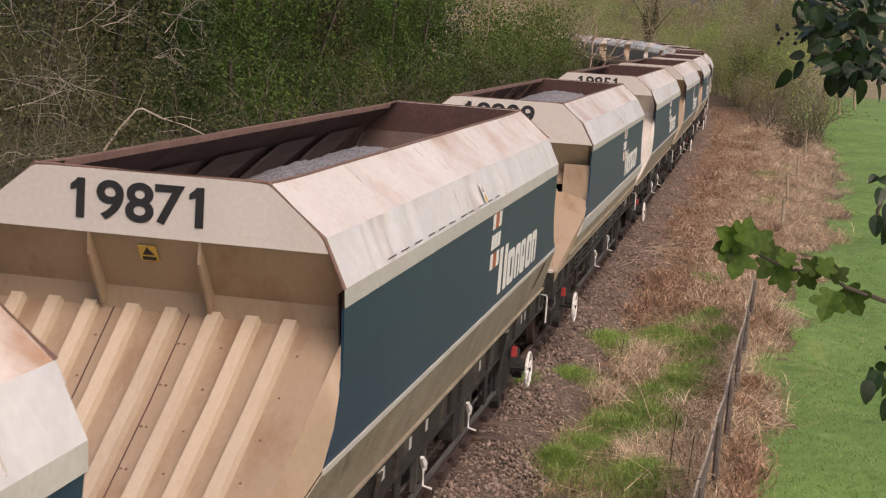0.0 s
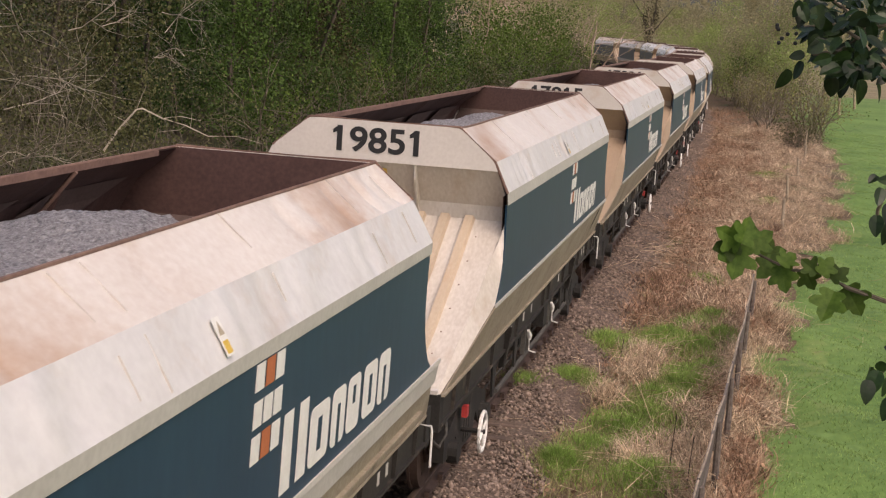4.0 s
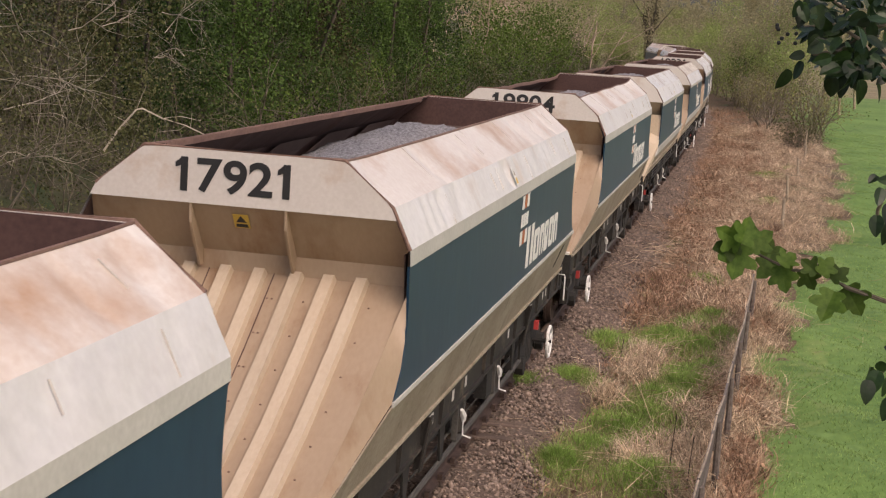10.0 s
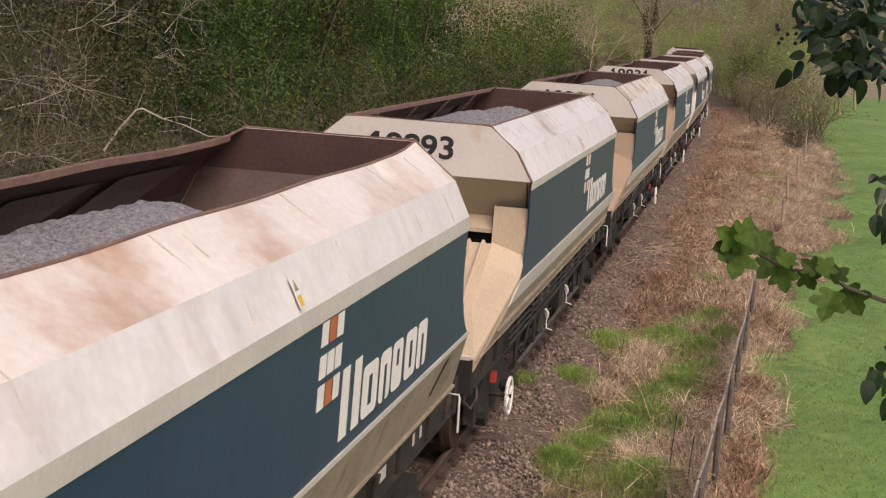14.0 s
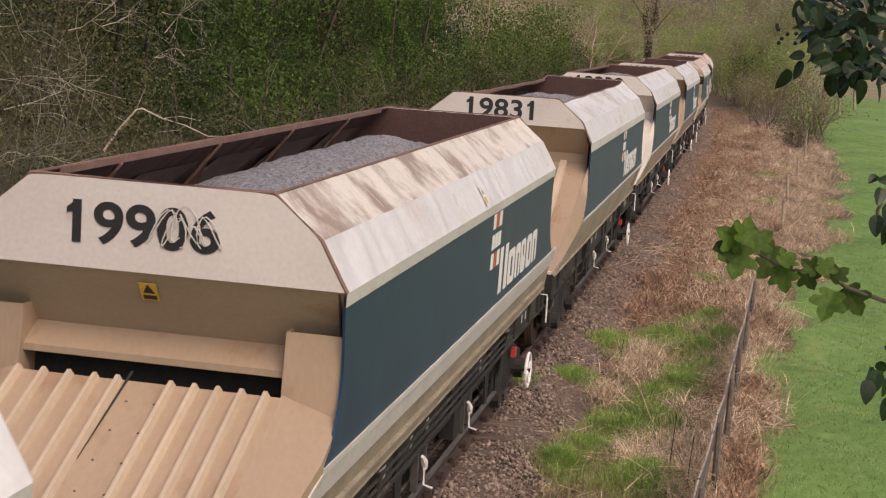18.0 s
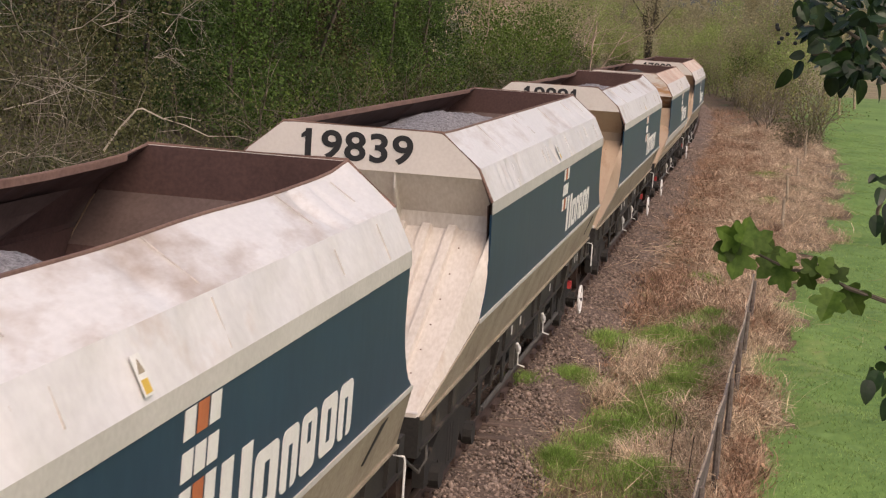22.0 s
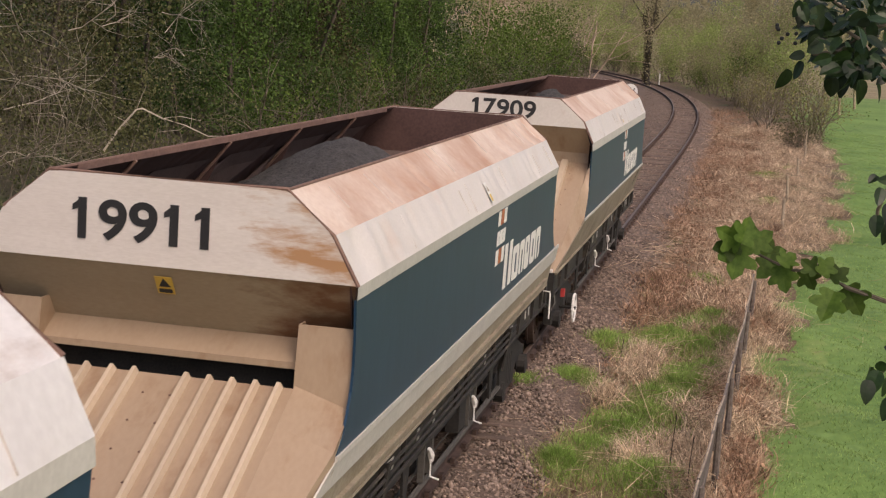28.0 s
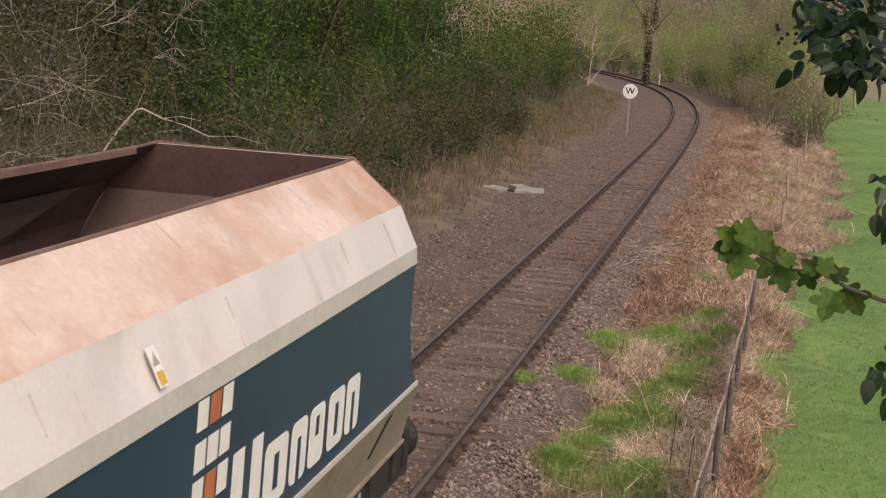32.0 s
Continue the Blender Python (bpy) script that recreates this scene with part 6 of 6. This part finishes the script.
def build_small():
    # whistle board
    x, y = -6.9, 79.9
    z0 = float(ground_z(x, y)[0])
    t = tagged(empty("whistle_board", pose(x, y, z0)), "round white trackside board with a black W on a post", "sign")
    part("post", tube(bmesh.new(), [(0, 0, -0.05), (0.02, 0, 2.3)], 0.045, 8), CONCRETE, t, "pale slim post")
    bm = bmesh.new()
    tube(bm, [(0.03, -0.05, 2.30), (0.03, -0.075, 2.30)], 0.37, 32)
    disc = part("disc", bm, WHITE, t, "white round disc")
    me = lettering("W", 0.44, 0.008)
    me.materials.clear()
    me.materials.append(BLACK)
    o = new("letter", me)
    o.parent = disc
    o.matrix_basis = pose(0.03, -0.08, 2.30, 90, 0, 0)
    # broken concrete slab in the grass
    sl = tagged(empty("concrete_slab", pose(-7.65, 49.4, -0.33, 3, 2, 14)), "broken pale concrete slab lying in dead grass", "slab")
    bm = bmesh.new()
    plate(bm, [(0.0, -0.45, 0.12), (0.3, -0.3, 0.13), (0.62, -0.42, 0.1), (0.95, -0.2, 0.1), (1.0, 0.4, 0.14), (0.5, 0.55, 0.12), (0.1, 0.3, 0.1)], (0, 0, -0.14))
    plate(bm, [(-1.1, -0.1, 0.1), (-0.5, -0.3, 0.09), (-0.15, 0.05, 0.1), (-0.6, 0.4, 0.11)], (0, 0, -0.12))
    part("slab", bm, CONCRETE, sl)
    part("fragment", plate(bmesh.new(), [(0.15, 0.3, 0.13), (0.5, 0.6, 0.15), (0.35, 0.95, 0.14), (-0.1, 0.7, 0.12)], (0, 0.02, -0.13)), CONCRETE, sl)
    # a dark sheet as the shade beneath the slab
    part("hollow", plate(bmesh.new(), [(-0.35, 0.1, 0.04), (0.1, -0.2, 0.05), (0.9, 0.3, 0.05), (0.3, 0.6, 0.05)], (0, 0, -0.03)), RECESS_SHADE, sl, "dark sheet for the shade under the broken slab")
    # dead upright stalks on the verge
    for x, y, h in ((-0.79, 18.8, 0.75), (-0.55, 18.3, 0.6), (-0.35, 19.6, 0.55), (-2.0, 25.4, 0.35)):
        z0 = float(ground_z(x, y)[0])
        st = tagged(empty("dead_stalk", pose(x, y, z0)), "thin dark dead stalk standing in the grass", "stalk", "dead stalks")
        part("stem", tube(bmesh.new(), [(0, 0, -0.03), (0.01, 0.01, h * 0.5), (0.03, 0.0, h)], [0.007, 0.006, 0.004], 5), BARK, st)
        part("seed_head", tube(bmesh.new(), [(0.03, 0, h - 0.04), (0.032, 0, h + 0.02), (0.034, 0, h + 0.06)], [0.004, 0.010, 0.003], 5), BARK, st)
    # spilt red dust between the rails
    n = 500
    s = rng.normal(36.5, 2.2, n)
    u = np.clip(rng.normal(0.1, 0.3, n), -0.6, 0.6)
    x, y, _ = at(s, u)
    v = np.stack([x, y, np.full(n, -0.172)], 1)[:, None] + rng.normal(size=(n, 4, 3)) * 0.016
    i = np.arange(n)[:, None] * 4
    f = np.concatenate([i + np.array([q]) for q in ((0, 1, 2), (0, 2, 3), (0, 3, 1), (1, 3, 2))])
    tagged(mesh_of("red_stones", v.reshape(-1, 3), f, RED_DUST), "small red stained stones between the rails", "stones", kind="stuff")
    # small marker post by the bend
    x, y = -10.3, 150.0
    mk = tagged(empty("marker_post", pose(x, y, float(ground_z(x, y)[0]))), "short pale marker post beside the track", "marker post")
    part("post", tube(bmesh.new(), [(0, 0, 0), (0, 0, 1.3)], 0.06, 8), WHITE, mk)


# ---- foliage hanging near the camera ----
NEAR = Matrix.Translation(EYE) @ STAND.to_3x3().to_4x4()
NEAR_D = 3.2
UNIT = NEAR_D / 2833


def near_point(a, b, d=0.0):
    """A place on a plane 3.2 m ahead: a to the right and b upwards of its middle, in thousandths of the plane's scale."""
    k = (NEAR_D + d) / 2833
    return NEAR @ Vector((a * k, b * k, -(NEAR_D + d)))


def leaf_outline(kind):
    if kind == "maple":
        half = [(0.0, 0.0), (0.12, -0.09), (0.32, -0.12), (0.46, 0.0), (0.40, 0.13), (0.30, 0.19), (0.50, 0.28), (0.63, 0.46), (0.58, 0.60), (0.43, 0.56), (0.27, 0.49), (0.27, 0.64), (0.25, 0.80), (0.12, 0.92), (0.0, 1.04)]
    else:
        half = [(0.0, 0.0), (0.13, 0.0), (0.27, 0.12), (0.34, 0.32), (0.32, 0.55), (0.22, 0.78), (0.09, 0.95), (0.0, 1.02)]
    return half


def near_leaf(name, mat, parent, place, tip, facing, size, kind, label=""):
    """One leaf with a midrib fold, from its stalk towards tip."""
    d = tip.normalized()
    n = (facing - facing.dot(d) * d).normalized()
    s = d.cross(n)
    bm = bmesh.new()
    half = leaf_outline(kind)
    fold, curl = rng.uniform(0.05, 0.3), rng.uniform(-0.25, 0.15)

    def put(x, y):
        return bm.verts.new(place + size * (s * x + d * y + n * (fold * abs(x) + curl * y * y)))
    ribs = [put(0, y) for x, y in half]
    for sg in (1, -1):
        rim = [ribs[0]] + [put(sg * x, y) for x, y in half[1:-1]] + [ribs[-1]]
        for i in range(len(half) - 1):
            vs = []
            for v in (ribs[i], ribs[i + 1], rim[i + 1], rim[i]):
                if v not in vs:
                    vs.append(v)
            if len(vs) > 2:
                bm.faces.new(vs)
    # a stalk, and a little thickness
    bmesh.ops.recalc_face_normals(bm, faces=bm.faces)
    return part(name, bm, mat, parent, label)


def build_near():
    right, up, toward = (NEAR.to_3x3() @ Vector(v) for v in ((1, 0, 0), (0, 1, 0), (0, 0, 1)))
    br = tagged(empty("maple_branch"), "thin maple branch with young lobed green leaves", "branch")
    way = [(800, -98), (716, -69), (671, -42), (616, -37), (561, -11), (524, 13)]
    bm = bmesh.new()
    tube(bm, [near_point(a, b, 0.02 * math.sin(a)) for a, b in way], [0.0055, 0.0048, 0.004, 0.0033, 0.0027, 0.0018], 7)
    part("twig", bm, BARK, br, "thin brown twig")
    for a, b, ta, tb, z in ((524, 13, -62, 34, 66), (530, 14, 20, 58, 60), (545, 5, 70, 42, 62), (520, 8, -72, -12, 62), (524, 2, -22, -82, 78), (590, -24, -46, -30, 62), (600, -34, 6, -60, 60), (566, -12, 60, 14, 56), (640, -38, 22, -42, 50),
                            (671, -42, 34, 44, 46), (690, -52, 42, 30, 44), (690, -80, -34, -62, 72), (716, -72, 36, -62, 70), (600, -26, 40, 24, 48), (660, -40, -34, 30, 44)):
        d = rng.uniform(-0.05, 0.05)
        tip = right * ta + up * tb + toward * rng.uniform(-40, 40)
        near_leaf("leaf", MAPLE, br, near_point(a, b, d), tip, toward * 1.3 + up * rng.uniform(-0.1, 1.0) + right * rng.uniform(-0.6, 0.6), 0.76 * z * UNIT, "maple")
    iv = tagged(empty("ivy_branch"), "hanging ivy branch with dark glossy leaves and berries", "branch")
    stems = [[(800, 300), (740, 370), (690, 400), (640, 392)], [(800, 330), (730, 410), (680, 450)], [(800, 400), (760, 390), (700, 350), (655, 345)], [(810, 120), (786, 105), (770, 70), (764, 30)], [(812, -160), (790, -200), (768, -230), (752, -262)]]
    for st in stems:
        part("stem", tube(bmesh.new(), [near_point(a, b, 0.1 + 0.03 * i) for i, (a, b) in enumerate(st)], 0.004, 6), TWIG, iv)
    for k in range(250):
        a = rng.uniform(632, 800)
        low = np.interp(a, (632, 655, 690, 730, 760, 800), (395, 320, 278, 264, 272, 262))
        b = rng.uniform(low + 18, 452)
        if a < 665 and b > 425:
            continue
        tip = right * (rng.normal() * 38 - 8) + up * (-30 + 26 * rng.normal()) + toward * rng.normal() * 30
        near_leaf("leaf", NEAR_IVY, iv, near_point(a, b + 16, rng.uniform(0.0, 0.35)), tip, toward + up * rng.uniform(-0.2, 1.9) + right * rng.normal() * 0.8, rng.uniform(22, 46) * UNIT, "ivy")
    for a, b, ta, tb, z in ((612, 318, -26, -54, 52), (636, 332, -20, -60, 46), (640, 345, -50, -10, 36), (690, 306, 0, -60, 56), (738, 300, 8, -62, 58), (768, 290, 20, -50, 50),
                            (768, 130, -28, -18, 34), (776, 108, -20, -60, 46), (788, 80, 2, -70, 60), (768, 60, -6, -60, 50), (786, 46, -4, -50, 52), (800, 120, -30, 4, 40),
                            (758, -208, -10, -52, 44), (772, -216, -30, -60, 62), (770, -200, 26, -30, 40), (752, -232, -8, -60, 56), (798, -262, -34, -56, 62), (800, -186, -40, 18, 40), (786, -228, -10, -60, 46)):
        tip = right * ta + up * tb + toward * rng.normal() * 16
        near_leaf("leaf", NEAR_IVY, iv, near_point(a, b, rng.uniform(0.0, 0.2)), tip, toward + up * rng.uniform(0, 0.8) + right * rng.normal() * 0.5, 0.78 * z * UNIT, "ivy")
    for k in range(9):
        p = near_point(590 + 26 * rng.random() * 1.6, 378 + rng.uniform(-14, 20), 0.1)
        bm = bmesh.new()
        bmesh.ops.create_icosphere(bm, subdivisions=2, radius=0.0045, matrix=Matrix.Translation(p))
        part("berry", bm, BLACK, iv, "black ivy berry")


# ---- motion of the train ----


def run(t):
    """How far the train has come at t seconds, from the clip's middle."""
    q = (t - 16) / 16
    return 16 * (5.8725 * q + 0.1342 * q * q / 2 - 0.1232 * q ** 3 / 3)


def motions():
    for w, ld, (text, deep, s0) in zip(TRAIN_THINGS, LOADS, TRAIN):
        rows = []
        for i in range(65):
            t = i * 0.5
            s = s0 + 5.42 - run(t)
            xa, ya, _ = at(s - 5.55)
            xb, yb, _ = at(s + 5.55)
            a = math.degrees(math.atan2(float(xa - xb), float(yb - ya)))
            rows.append((t, pose(float(xa + xb) / 2, float(ya + yb) / 2, 0, 0, 0, a)))
        walk(w, rows)
        walk(ld, rows)
        # each wheelset rolls on its axle
        for b in w.children:
            for ax in b.children:
                if ax.name.startswith("wheelset"):
                    home = ax.matrix_basis.translation.copy()
                    walk(ax, [(0.1 * i, pose(*home, math.degrees((run(0.1 * i) - run(0)) / 0.425) % 360)) for i in range(321)])


build_ground()
build_bed()
LOADS = build_train()
build_growth()
build_fence()
build_small()
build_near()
build_verge()
build_track()
motions()
